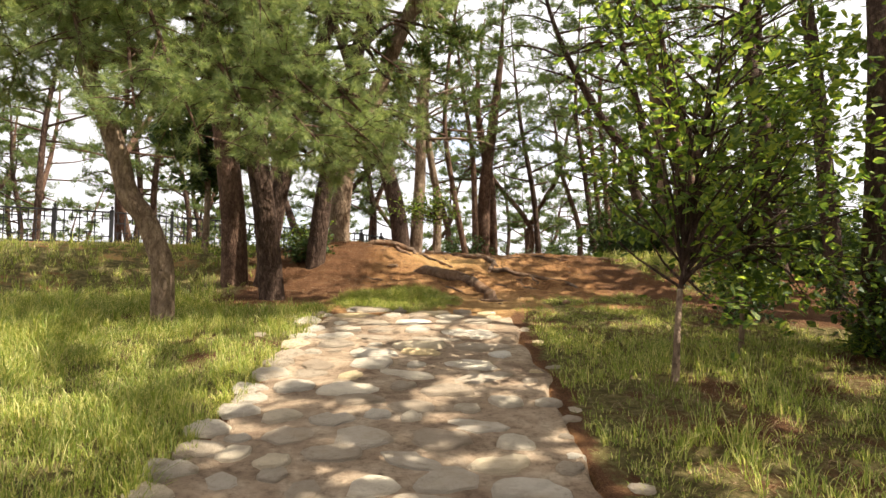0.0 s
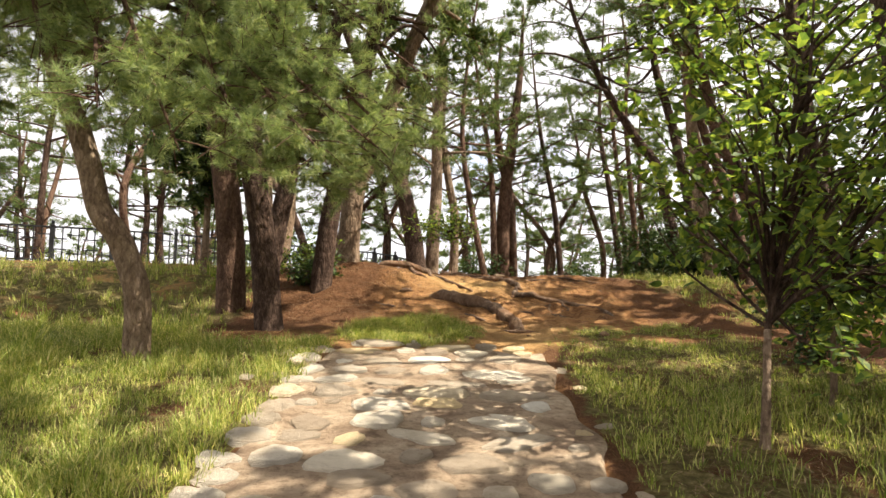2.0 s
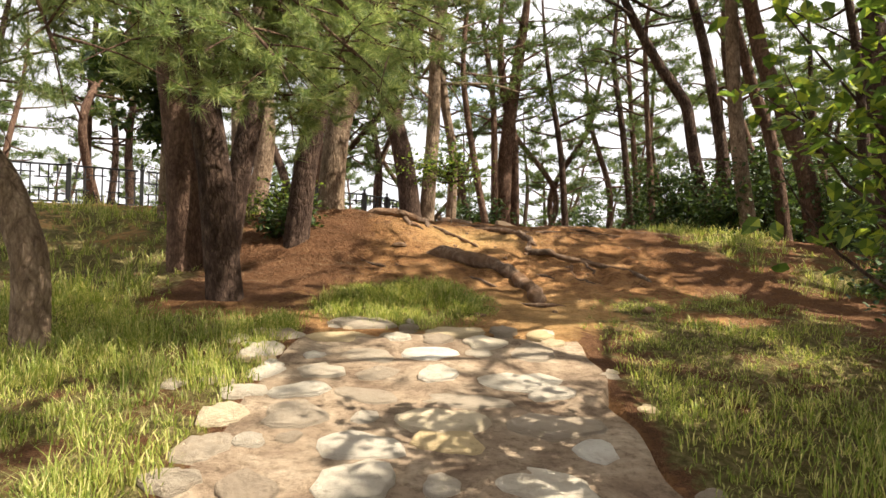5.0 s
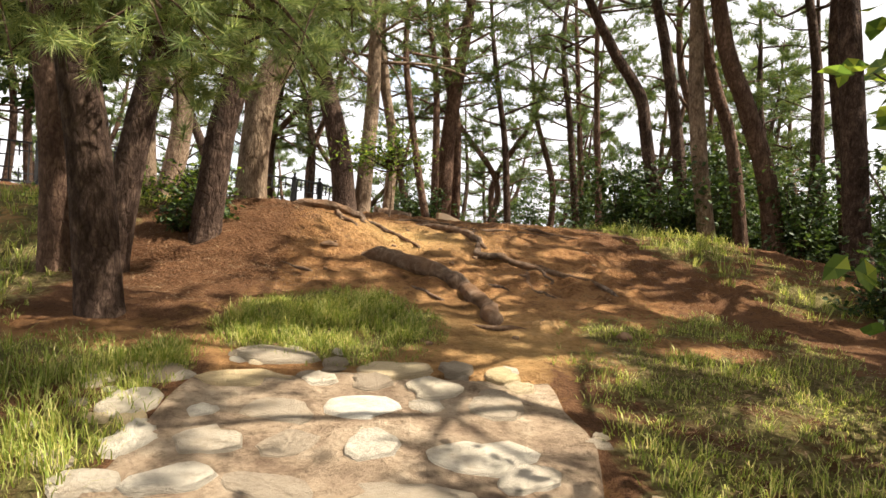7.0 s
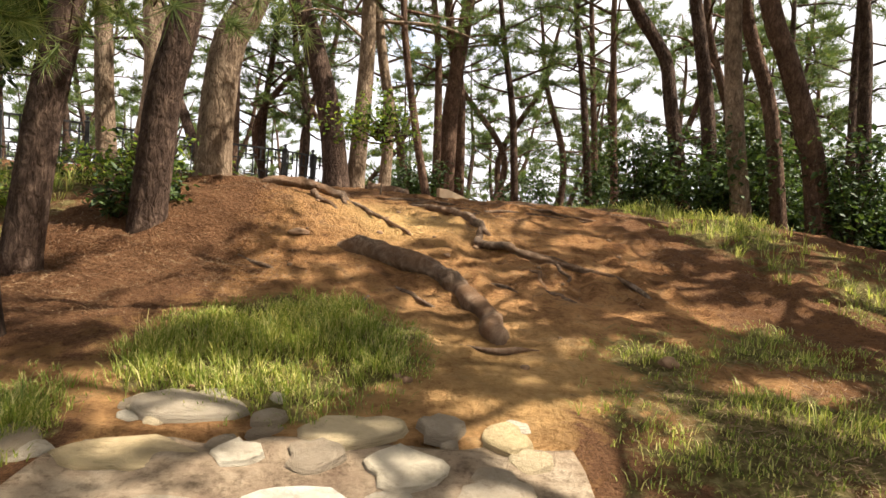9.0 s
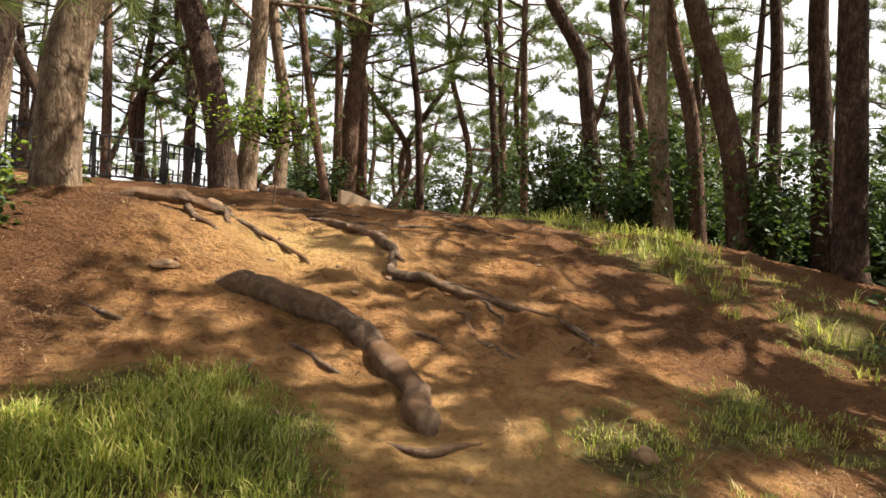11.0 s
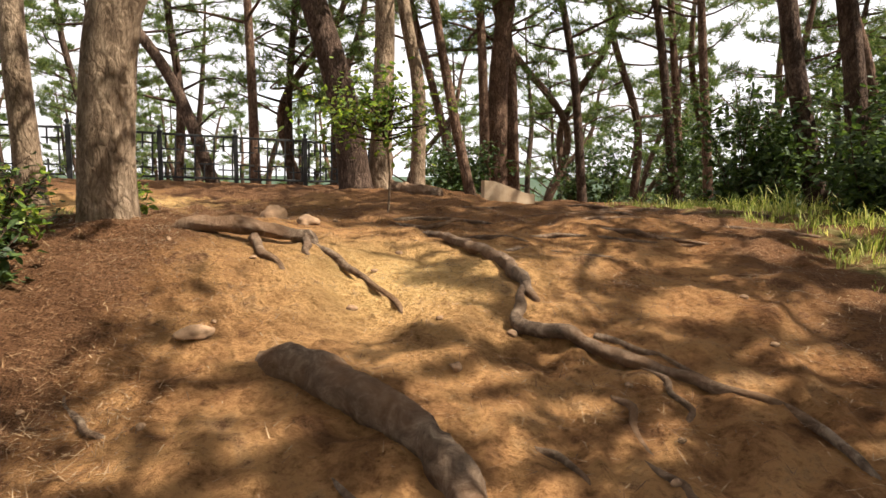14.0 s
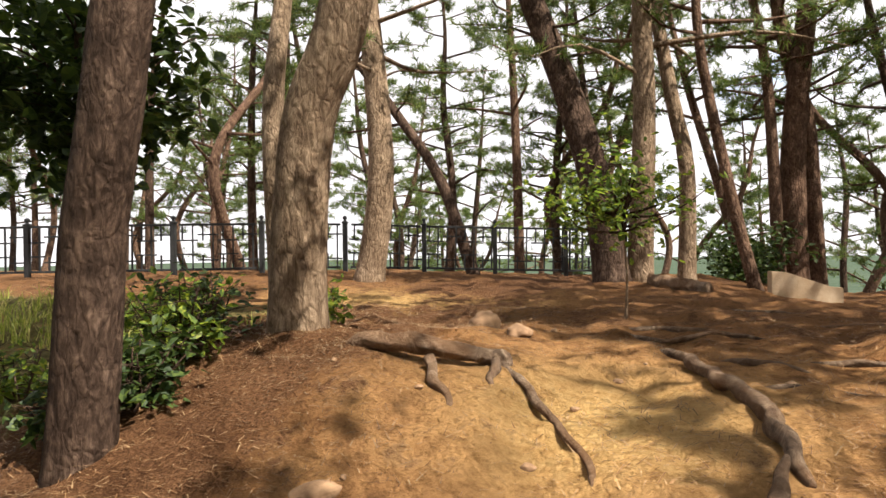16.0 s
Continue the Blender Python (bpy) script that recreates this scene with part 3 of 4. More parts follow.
# far pines, down the slope behind the knoll: three shapes, set out in a loop
frng = np.random.default_rng(77)
FAR = []
for k in range(4):
    bx, by = ((-3.0, 27.5), (3.0, 29.0), (-12.0, 26.0), (9.0, 27.0))[k]
    g = ground(bx, by)
    FAR.append(pine([(bx, by, g, 0.13), (bx + frng.normal() * 0.3, by, g + 2.5, 0.11), (bx + frng.normal() * 0.6, by, g + 5, 0.09)], 200 + k, 9.0, BARK_RED if k % 2 else BARK_DARK, False, 0.27, 2.0, 24, 10, 3, 11, 0.21, 0.011,
                    "slender pine down the slope against the sky", "pines behind the knoll"))
for k in range(96):
    x, y = (frng.uniform(-26, 24), frng.uniform(26.5, 46)) if k < 64 else (frng.uniform(-30, -9), frng.uniform(21.5, 33)) if k < 84 else (frng.uniform(9.5, 24), frng.uniform(15, 30))
    if (y < 30 and abs(x) < 1) or (64 <= k < 84 and k % 3 == 1):
        continue
    copy_thing(FAR[k % 4], pose(x, y, ground(x, y), 0, 0, frng.uniform(0, 360)))


# ---- low pine boughs that hang over the verge ----
def hanging_bough(tree, points, seed, twigs, count=60, length=0.12, width=0.0026):
    """A drooping bough with long fresh needles, as a part of its tree."""
    rng = np.random.default_rng(seed)
    base = np.array(tree.location)
    pts = [(*(np.array(p) - base), r) for p, r in zip(points, np.linspace(0.045, 0.008, len(points)))]
    line = curve_points(pts, 0.06)
    limbs, centres, ways = [tube(pts, 7, 0.1, 0.08)], [], []
    for t in range(twigs):
        i = int(len(line) * rng.uniform(0.25, 1.0) ** 0.8) - 1
        q = line[i, :3]
        w = unit(rng.normal(size=3) * (0.8, 0.8, 0.45) + (0.25, -0.1, -0.25))
        size = rng.uniform(0.25, 0.75)
        m, e = q + w * size * 0.5, q + w * size + np.array((0, 0, -0.12 * size))
        limbs.append(tube([(*q, 0.009), (*m, 0.006), (*e, 0.003)], 4, 0.3))
        for k in range(5):
            s = 0.3 + 0.7 * (k + rng.uniform()) / 5
            c = q * (1 - s) ** 2 + 2 * m * s * (1 - s) + e * s * s + rng.normal(size=3) * 0.07
            centres.append(c)
            ways.append(unit(w + rng.normal(size=3) * 0.5 + (0, 0, 0.3)))
    v, f = merge(limbs)
    bough = mesh_object("bough", v, f, BARK_RED, tree, "thin bare twig wood")
    soup("needle_tuft", needles(rng, np.array(centres), np.array(ways), count, length, width, 0.75), NEEDLE_NEAR, bough, "long fresh green pine needles")["kind"] = "stuff"


brng = np.random.default_rng(5)
BOUGHS = [(-3.6, 6.6, 3.7), (-3.0, 6.4, 3.2), (-2.4, 6.6, 2.9), (-1.9, 7.0, 3.1), (-1.3, 7.2, 3.0), (-0.9, 7.6, 3.2), (-0.5, 7.9, 3.5), (-0.7, 8.6, 3.4), (-1.1, 8.9, 3.6), (-1.6, 9.2, 3.8), 
          (-1.3, 8.0, 4.0), (-0.4, 8.6, 4.2), (-3.4, 8.4, 3.6), (-1.8, 6.4, 4.3), (-0.9, 7.0, 4.6), (-2.8, 6.0, 4.9), (-0.2, 7.8, 4.9), (-4.6, 6.6, 3.8), (-5.2, 7.8, 3.5), (-1.0, 8.4, 5.2), (-2.2, 8.6, 5.0), (-5.6, 6.4, 4.6), (-6.2, 7.6, 4.4), (-5.0, 8.8, 4.2), (-4.4, 6.2, 4.6), (-6.0, 8.6, 5.2), (-5.2, 6.0, 5.4), (-1.31, 7.90, 2.84), (-0.84, 7.70, 3.06), (-0.54, 7.90, 3.16), (-1.20, 8.20, 3.12)]
for i, (x, y, z) in enumerate(BOUGHS):
    start = np.array((-4.19, 7.75, 4.0)) if i % 3 == 0 else np.array((-4.40, 7.75, 4.9)) if i % 3 == 1 else np.array((-4.45, 7.75, 5.4))
    end = np.array((x, y, z))
    mid = start * 0.45 + end * 0.55 + np.array((0, 0, 0.75)) + brng.normal(size=3) * 0.15
    hanging_bough(LEANING, [start, start * 0.7 + mid * 0.3 + np.array((0, 0, 0.15)), mid, mid * 0.35 + end * 0.65, end], 300 + i, 40)

# ---- fence of black lattice panels on the crest ----
fence = empty("fence", "black iron lattice fence along the crest of the knoll", "fence")


def box_mesh(name, sx, sy, sz, material, bevel=0.0):
    bm = bmesh.new()
    bmesh.ops.create_cube(bm, size=1)
    bmesh.ops.scale(bm, vec=(sx, sy, sz), verts=bm.verts)
    bmesh.ops.translate(bm, vec=(0, 0, sz / 2), verts=bm.verts)
    if bevel:
        bmesh.ops.bevel(bm, geom=bm.edges[:], offset=bevel, segments=1, affect="EDGES")
    me = bpy.data.meshes.new(name)
    bm.to_mesh(me)
    bm.free()
    me.materials.append(material)
    return me


def post_mesh():
    bm = bmesh.new()
    rings = [(0.045, 0.0), (0.045, 1.05), (0.06, 1.06), (0.06, 1.09), (0.03, 1.10), (0.02, 1.13), (0.04, 1.15), (0.035, 1.19), (0.0, 1.22)]
    prev = None
    for r, z in rings:
        ring = [bm.verts.new((1.4 * r * math.cos(a), 1.4 * r * math.sin(a), z)) for a in [math.pi / 4 + k * math.pi / 2 for k in range(4)]] if r else [bm.verts.new((0, 0, z))]
        if prev:
            for k in range(4):
                if r:
                    bm.faces.new((prev[k], prev[(k + 1) % 4], ring[(k + 1) % 4], ring[k]))
                else:
                    bm.faces.new((prev[k], prev[(k + 1) % 4], ring[0]))
        prev = ring
    me = bpy.data.meshes.new("post")
    bm.to_mesh(me)
    bm.free()
    me.materials.append(IRON)
    return me


POST = post_mesh()
SPAN = 1.55
RAIL = box_mesh("rail", SPAN - 0.09, 0.04, 0.045, IRON, 0.004)
SHORT = box_mesh("bar", 0.03, 0.03, 0.29, IRON)
TALL = box_mesh("bar", 0.03, 0.03, 0.86, IRON)
DASH = box_mesh("bar", 0.2, 0.03, 0.03, IRON)
FENCE_LINE = [(-21, 15.0), (-13.4, 17.4), (-9.5, 19.2), (-5.6, 22.3), (-2.9, 23.6), (-1.7, 25.6)]


def child(name, mesh, parent, m):
    ob = new(name, mesh)
    ob.parent = parent
    ob.matrix_basis = m
    return ob


spots, carry = [], 0.0
for (ax, ay), (bx, by) in zip(FENCE_LINE, FENCE_LINE[1:]):
    seg = math.hypot(bx - ax, by - ay)
    n = max(1, round(seg / SPAN))
    spots += [(ax + (bx - ax) * k / n, ay + (by - ay) * k / n) for k in range(n)]
spots.append(FENCE_LINE[-1])
for i, (x, y) in enumerate(spots):
    child("post", POST, fence, pose(x, y, height(x, y) - 0.03, 0, 0, 20))
    if i + 1 < len(spots):
        x2, y2 = spots[i + 1]
        panel = new("panel")
        panel.parent = fence
        za, zb = height(x, y), height(x2, y2)
        panel.matrix_basis = pose((x + x2) / 2, (y + y2) / 2, (za + zb) / 2 + 0.05, 0, -math.degrees(math.atan2(zb - za, SPAN)), math.degrees(math.atan2(y2 - y, x2 - x)))
        for z in (0.05, 0.93):
            child("rail", RAIL, panel, pose(0, 0, z))
        for k in range(8):
            bx = (k - 3.5) * 0.19
            if k % 2:
                child("bar", TALL, panel, pose(bx, 0, 0.07))
            else:
                child("bar", SHORT, panel, pose(bx, 0, 0.07))
                child("bar", SHORT, panel, pose(bx, 0, 0.64))
            child("bar", DASH, panel, pose(bx, 0.002, 0.355 if k % 4 < 2 else 0.24))
            child("bar", DASH, panel, pose(bx, 0.002, 0.63 if k % 4 < 2 else 0.74))

# ---- concrete headwall on the crest ----
def headwall():
    bm = bmesh.new()
    outline = [(-0.75, -0.25), (-0.75, 0.60), (-0.45, 0.58), (0.50, 0.27), (0.75, 0.25), (0.75, -0.25)]
    front = [bm.verts.new((x, -0.09, z)) for x, z in outline]
    back = [bm.verts.new((x, 0.09, z)) for x, z in outline]
    bm.faces.new(front)
    bm.faces.new(back[::-1])
    for k in range(6):
        bm.faces.new((front[k], back[k], back[(k + 1) % 6], front[(k + 1) % 6]))
    bmesh.ops.recalc_face_normals(bm, faces=bm.faces[:])
    bmesh.ops.bevel(bm, geom=bm.edges[:], offset=0.012, segments=2, affect="EDGES")
    me = bpy.data.meshes.new("headwall")
    bm.to_mesh(me)
    bm.free()
    me.materials.append(CONCRETE)
    return me


wall = new("concrete_headwall", headwall())
wall.matrix_basis = pose(1.40, 20.3, ground(1.40, 20.3), 0, 0, 17) @ Matrix.Diagonal((0.63, 1, 0.68, 1))
tagged(wall, "low concrete headwall with a sloping top on the crest", "concrete wall")

# ---- bared roots ----
def root(points, radii, seed, label, sink=0.5, name="tree_root"):
    rng = np.random.default_rng(seed)
    pts = [(x + rng.normal() * 0.015, y + rng.normal() * 0.015, ground(x, y) + lift + r * (1 - 2 * sink), r) for (x, y, lift), r in zip(points, radii)]
    line = curve_points(pts, 0.11)
    for k in range(1, len(line) - 1):
        line[k, :2] += rng.normal(size=2) * 0.016
        line[k, 2] += rng.normal() * 0.006
        line[k, 3] *= rng.uniform(0.9, 1.1)
    v, f = tube([tuple(p) for p in line], 14, 0.025, 0.30, 6.0)
    return tagged(mesh_object(name, v, f, ROOT), label, "root")


root([(0.73, 9.78, -0.10), (0.72, 9.98, 0.01), (0.69, 10.35, 0.05), (0.58, 10.75, 0.05), (0.34, 11.15, 0.06), (-0.03, 11.5, 0.06), (-0.32, 11.72, 0.03), (-0.5, 11.85, -0.12)],
     [0.028, 0.06, 0.065, 0.07, 0.075, 0.085, 0.11, 0.10], 1, "thick worn pine root bared on the clay slope", 0.6)
root([(-1.62, 13.2, -0.10), (-1.30, 13.14, 0.05), (-1.12, 13.12, 0.09), (-0.91, 13.15, 0.10), (-0.72, 13.35, 0.08), (-0.62, 13.5, 0.03), (-0.52, 13.4, -0.06)],
     [0.04, 0.05, 0.05, 0.047, 0.045, 0.04, 0.03], 2, "gnarled brown root arching out of the bank")
root([(-0.64, 13.45, 0.03), (-0.42, 13.25, 0.01), (-0.15, 12.95, 0.0), (0.13, 12.63, 0.0), (0.25, 12.35, -0.04)], [0.026, 0.024, 0.02, 0.016, 0.01], 12, "thin dark root running down from an arched one")
root([(-0.95, 13.12, 0.06), (-0.80, 12.92, 0.02), (-0.66, 12.78, 0), (-0.5, 12.62, -0.03)], [0.03, 0.025, 0.02, 0.01], 3, "thin side root running down the bank")
root([(-0.66, 13.48, 0.05), (-0.60, 13.2, 0.0), (-0.50, 13.0, -0.02)], [0.028, 0.02, 0.01], 13, "thin side root running down the bank")
root([(0.1, 14.7, -0.05), (0.32, 14.39, 0.02), (0.55, 13.9, 0.03), (0.81, 13.42, 0.04), (0.95, 12.95, 0.05), (1.02, 12.66, 0.0)], [0.02, 0.036, 0.036, 0.042, 0.036, 0.02], 4, "pale weathered root across the clay")
root([(0.95, 12.85, 0.02), (0.91, 12.55, 0.05), (0.89, 12.32, 0.04), (1.15, 12.18, 0.03), (1.47, 11.92, 0.02), (1.78, 11.72, 0.01), (2.08, 11.52, 0.0), (2.18, 11.2, 0.0), (2.3, 10.85, -0.05)], [0.02, 0.03, 0.038, 0.034, 0.03, 0.026, 0.022, 0.018, 0.01], 5, "pale weathered root winding over the slope")
root([(1.3, 12.28, 0.01), (1.65, 12.0, 0.0), (1.85, 11.7, -0.03)], [0.018, 0.014, 0.01], 6, "thin root on the clay")
root([(0.45, 9.75, -0.01), (0.65, 9.62, 0.02), (0.85, 9.68, 0.02), (1.0, 9.75, -0.02)], [0.01, 0.016, 0.018, 0.01], 7, "dry twig lying on the path's end", name="fallen_twig")
rrng = np.random.default_rng(11)
for k in range(16):
    x, y, a = rrng.uniform(-0.8, 3.2), rrng.uniform(13.4, 17.0), rrng.uniform(-0.5, 0.2)
    pts = [(x + t * math.cos(a) + rrng.normal() * 0.05, y + t * math.sin(a) + rrng.normal() * 0.05, 0.0 if 0 < t < 1.2 else -0.03) for t in (0, 0.4, 0.8, 1.2)]
    root(pts, [0.010, 0.019, 0.017, 0.008], 30 + k, "thin brown root crossing the bare crest")
for k in range(7):
    x, y = rrng.uniform(-1.6, 2.2), rrng.uniform(10.6, 12.6)
    a = -1.1 + rrng.normal() * 0.3
    pts = [(x + t * math.cos(a), y + t * math.sin(a) + rrng.normal() * 0.03, 0.0 if 0 < t < 0.6 else -0.02) for t in (0, 0.25, 0.45, 0.6)]
    root(pts, [0.01, 0.016, 0.014, 0.008], 60 + k, "fine root on the clay slope")
log = root([(-0.55, 19.0, 0.05), (-0.1, 18.8, 0.05), (0.25, 18.6, 0.03)], [0.09, 0.09, 0.085], 90, "short cut log lying on the crest", name="cut_log")


def rock(at, size, seed, label, name="rock", material=ROCK):
    bm = bmesh.new()
    bmesh.ops.create_icosphere(bm, subdivisions=3, radius=1)
    for v in bm.verts:
        n = noise.noise(v.co * 1.3 + Vector((seed * 3.7, 0, 0))) * 0.35 + noise.noise(v.co * 3.5 + Vector((0, seed * 2.1, 0))) * 0.12
        v.co *= 1 + n
        v.co = Vector((v.co.x * size[0], v.co.y * size[1], v.co.z * size[2]))
    me = bpy.data.meshes.new(name)
    bm.to_mesh(me)
    bm.free()
    me.shade_smooth()
    me.materials.append(material)
    ob = new(name, me)
    ob.matrix_basis = pose(at[0], at[1], ground(*at[:2]) + size[2] * 0.3, 0, 0, seed * 40)
    return tagged(ob, label, "rock")


rock((-1.2, 14.7), (0.13, 0.1, 0.1), 1, "rounded brown rock half sunk in the soil")
rock((-0.9, 11.95), (0.11, 0.10, 0.035), 2, "flat pale rock in the pine litter")
rock((-0.85, 14.5), (0.16, 0.1, 0.06), 3, "low brown rock half sunk in the soil")
rock((1.75, 9.55), (0.06, 0.08, 0.04), 4, "small stone on the clay")
for k in range(40):
    x, y = rrng.uniform(-1.5, 2.5), rrng.uniform(8.8, 15.5)
    s = rrng.uniform(0.012, 0.03)
    rock((x, y), (s * 1.3, s, s * 0.8), 10 + k, "small brown stone on the bare clay", "pebble")

# ---- shrubs and saplings ----
def near(x, y):
    return (x, y, ground(x, y))


def broadleaf(at, seed, fork, crown, clumps, leaf_count, size, material, label, trunk_r=0.035, fork_at=(0, 0)):
    """A small broadleaf tree: a trunk, forking limbs and leaf clumps in the crown box (centre, radii)."""
    rng = np.random.default_rng(seed)
    tree = empty("broadleaf_tree", label, "tree", "", at)
    top = np.array((fork_at[0], fork_at[1], fork))
    v, f = tube([(0, 0, -0.1, trunk_r), (0.02, 0.0, fork * 0.5, trunk_r * 0.85), (*top, trunk_r * 0.75)], 14, 0.06, 0.06, 7, 0.3)
    mesh_object("trunk", v, f, BARK_PALE, tree, "slim pale stem")
    centre, radii = np.array(crown[0]) - np.array(at), np.array(crown[1])
    tip = centre + (0, 0, 0.85 * radii[2])
    limbs, points = [tube([(*top, trunk_r * 0.75), (*(0.5 * (top + tip) + (0.06, -0.04, 0)), trunk_r * 0.5), (*tip, 0.005)], 7, 0.15)], []
    for k in range(clumps):
        d = rng.normal(size=3)
        d *= rng.uniform(0.35, 1.0) ** 0.5 / np.linalg.norm(d)
        e = centre + d * radii
        start = top + (tip - top) * rng.uniform(0, 0.9) * max(0.15, min(1.0, 0.5 + 0.5 * d[2]))
        m = start * 0.5 + e * 0.5 + rng.normal(size=3) * 0.10 + (0, 0, 0.06)
        limbs.append(tube([(*start, 0.014), (*m, 0.008), (*e, 0.003)], 5, 0.2))
        for t in range(10):
            s = rng.uniform(0.5, 1.08)
            q = start * (1 - s) ** 2 + 2 * m * s * (1 - s) + e * s * s
            points.append(q + rng.normal(size=3) * 0.13)
    points = np.array(points)
    c = points[rng.integers(0, len(points), leaf_count)] + rng.normal(size=(leaf_count, 3)) * 0.09
    v, f = merge(limbs)
    mesh_object("branchwork", v, f, BARK_DARK, tree)["kind"] = "stuff"
    soup("crown", leaves(rng, c, size), material, tree)["kind"] = "stuff"
    return tree


broadleaf(near(1.92, 5.6), 401, 0.75, ((2.5, 5.9, 2.95), (1.4, 1.1, 1.65)), 64, 2300, 0.08, LEAF, "young broadleaf tree with sunlit yellow-green leaves", 0.03, (0.08, 0.1))
broadleaf(near(2.9, 6.6), 402, 0.8, ((3.5, 6.7, 2.7), (1.3, 1.1, 1.7)), 48, 1500, 0.08, LEAF, "young broadleaf tree in the verge, densely leaved", 0.025)
broadleaf(near(-4.9, 13.8), 403, 1.8, ((-4.9, 13.8, 4.8), (1.1, 1.1, 1.3)), 50, 3200, 0.12, LEAF_DARK, "dark broadleaf tree with glossy leaves on the knoll", 0.07)
broadleaf(near(-0.22, 15.5), 404, 0.7, ((-0.27, 15.5, 3.42), (0.80, 0.45, 0.24)), 30, 900, 0.055, LEAF, "sapling with sunlit yellow-green leaves on the crest", 0.012)
bush("shrub", near(3.58, 8.1), 410, 0.5, 0.95, 6, 900, 0.05, LEAF_DARK, "small dark shrub in the verge")
SHRUBS = [(-2.5, 12.45, 0.35, 0.6), (-2.9, 12.95, 0.45, 0.8), (-2.55, 11.95, 0.3, 0.5), (-3.5, 13.6, 0.5, 0.7), (-4.6, 14.6, 0.5, 0.8), (-2.15, 13.75, 0.3, 0.5), (-2.3, 12.2, 0.4, 0.8), (-2.5, 12.75, 0.45, 0.9), (-2.75, 13.3, 0.5, 0.9), (-3.9, 12.6, 0.5, 0.7)]
for i, (x, y, s, h) in enumerate(SHRUBS):
    bush("shrub", near(x, y), 420 + i, s, h * 0.6, 7, 320, 0.055, LEAF if i % 2 else LEAF_DARK, "leafy green undergrowth between the pines", group="undergrowth by the bank")
URNG = np.random.default_rng(9)
for i in range(28):
    x = URNG.uniform(4.8, 10.5)
    y = URNG.uniform(12.5, 20) - 0.25 * (x - 5)
    bush("shrub", near(x, y), 440 + i, URNG.uniform(0.7, 1.1), URNG.uniform(1.2, 2.5), 8, 1500, 0.08, LEAF_DARK, "dense dark evergreen shrub under the pines", group="shrubs of the grove")
for i in range(9):
    x, y = URNG.uniform(-1, 9), URNG.uniform(23, 28)
    bush("shrub", near(x, y), 470 + i, 0.9, URNG.uniform(1.0, 2.2), 7, 1000, 0.09, LEAF_DARK, "dark shrub behind the crest", group="shrubs behind the crest")
for i in range(8):
    x, y = URNG.uniform(3.8, 6.5), URNG.uniform(3.5, 11)
    bush("shrub", near(x, y), 490 + i, 0.6, URNG.uniform(0.6, 1.3), 7, 1000, 0.06, LEAF_DARK if i % 2 else LEAF, "leafy shrub in the shaded verge", group="shrubs of the verge")

# ---- grass and litter ----
def blades(name, box, count, tall, seed, material, label, test=grassy, limp=0.5, wide=0.0035):
    rng = np.random.default_rng(seed)
    per = 9
    x, y, u = (np.repeat(rng.uniform(lo, hi, count // per), per) for lo, hi in ((box[0], box[1]), (box[2], box[3]), (0.12, 1)))
    ox, oy = rng.normal(size=len(x)) * 0.028, rng.normal(size=len(x)) * 0.028
    tuft_h = np.repeat(rng.uniform(0.45, 1.5, count // per), per)
    keep = [(a + p, b + q, ground(a + p, b + q), min(1.0, g), p, q, h) for a, b, c, p, q, h in zip(x, y, u, ox, oy, tuft_h) for g in (test(a, b),) if g > c and not (-1.38 < a + p < 0.80 + 0.14 * noise.noise((b * 1.5, 8.0, 0)) and b + q < 8.5)]
    p = np.array(keep)
    n = len(p)
    root_at = p[:, :3] - (0, 0, 0.01)
    h = (tall * rng.uniform(0.4, 1.15, n) ** 1.3 * (0.45 + 0.55 * p[:, 3]))[:, None]
    clump = np.array([noise.noise((a * 1.3, b * 1.3, 5.0)) for a, b in p[:, :2]])[:, None]
    h *= (1 + 0.9 * clump) * p[:, 6:7]
    lean = rng.normal(size=(n, 3)) * (limp * 0.6, limp * 0.6, 0)
    lean[:, :2] += p[:, 4:6] * 14
    side = np.cross(lean + (0.01, 0, 0), (0, 0, 1.0))
    side /= np.linalg.norm(side, axis=1)[:, None] + 1e-9
    side *= wide
    mid = root_at + h * (lean * 0.35 + (0, 0, 0.6))
    tip = root_at + h * (lean * 1.0 + (0, 0, 0.9))
    tris = np.concatenate([np.stack([root_at - side, root_at + side, mid + side * 0.8], 1), np.stack([root_at - side, mid + side * 0.8, mid - side * 0.8], 1), np.stack([mid - side * 0.8, mid + side * 0.8, tip], 1)])
    return tagged(soup(name, tris, material), label, "grass", kind="stuff")


blades("grass", (-6, -1.3, 2.0, 9.6), 110000, 0.13, 1, GRASS, "sunlit tufted grass along the path, partly dry")
blades("grass", (-14, -3.2, 2.0, 15), 36000, 0.22, 2, GRASS, "grass on the bank under the pines", wide=0.006)
blades("grass", (-1.8, 0.6, 8.4, 11.0), 32000, 0.095, 3, GRASS, "lush green patch of grass at the end of the path")
blades("grass", (0.85, 4.2, 6.8, 11.2), 30000, 0.075, 4, GRASS, "short dry grass beside the path")
blades("grass", (2.2, 8.5, 10.2, 20), 38000, 0.20, 5, GRASS, "grass strip along the edge of the grove", wide=0.005)
blades("grass", (0.95, 6, 1.5, 7.2), 42000, 0.13, 6, GRASS, "thin grass in the shaded verge")


def littered(x, y):
    v = max(smooth(-0.5, -1.3, x) * smooth(9.6, 10.6, y) if x < -0.5 else 0, 0.35 * smooth(10.5, 12, y), 0.6 * smooth(1.0, 1.8, x) * (1 - smooth(9, 10, y)))
    return v * (0.6 + noise.noise((x * 1.2, y * 1.2, 8)))


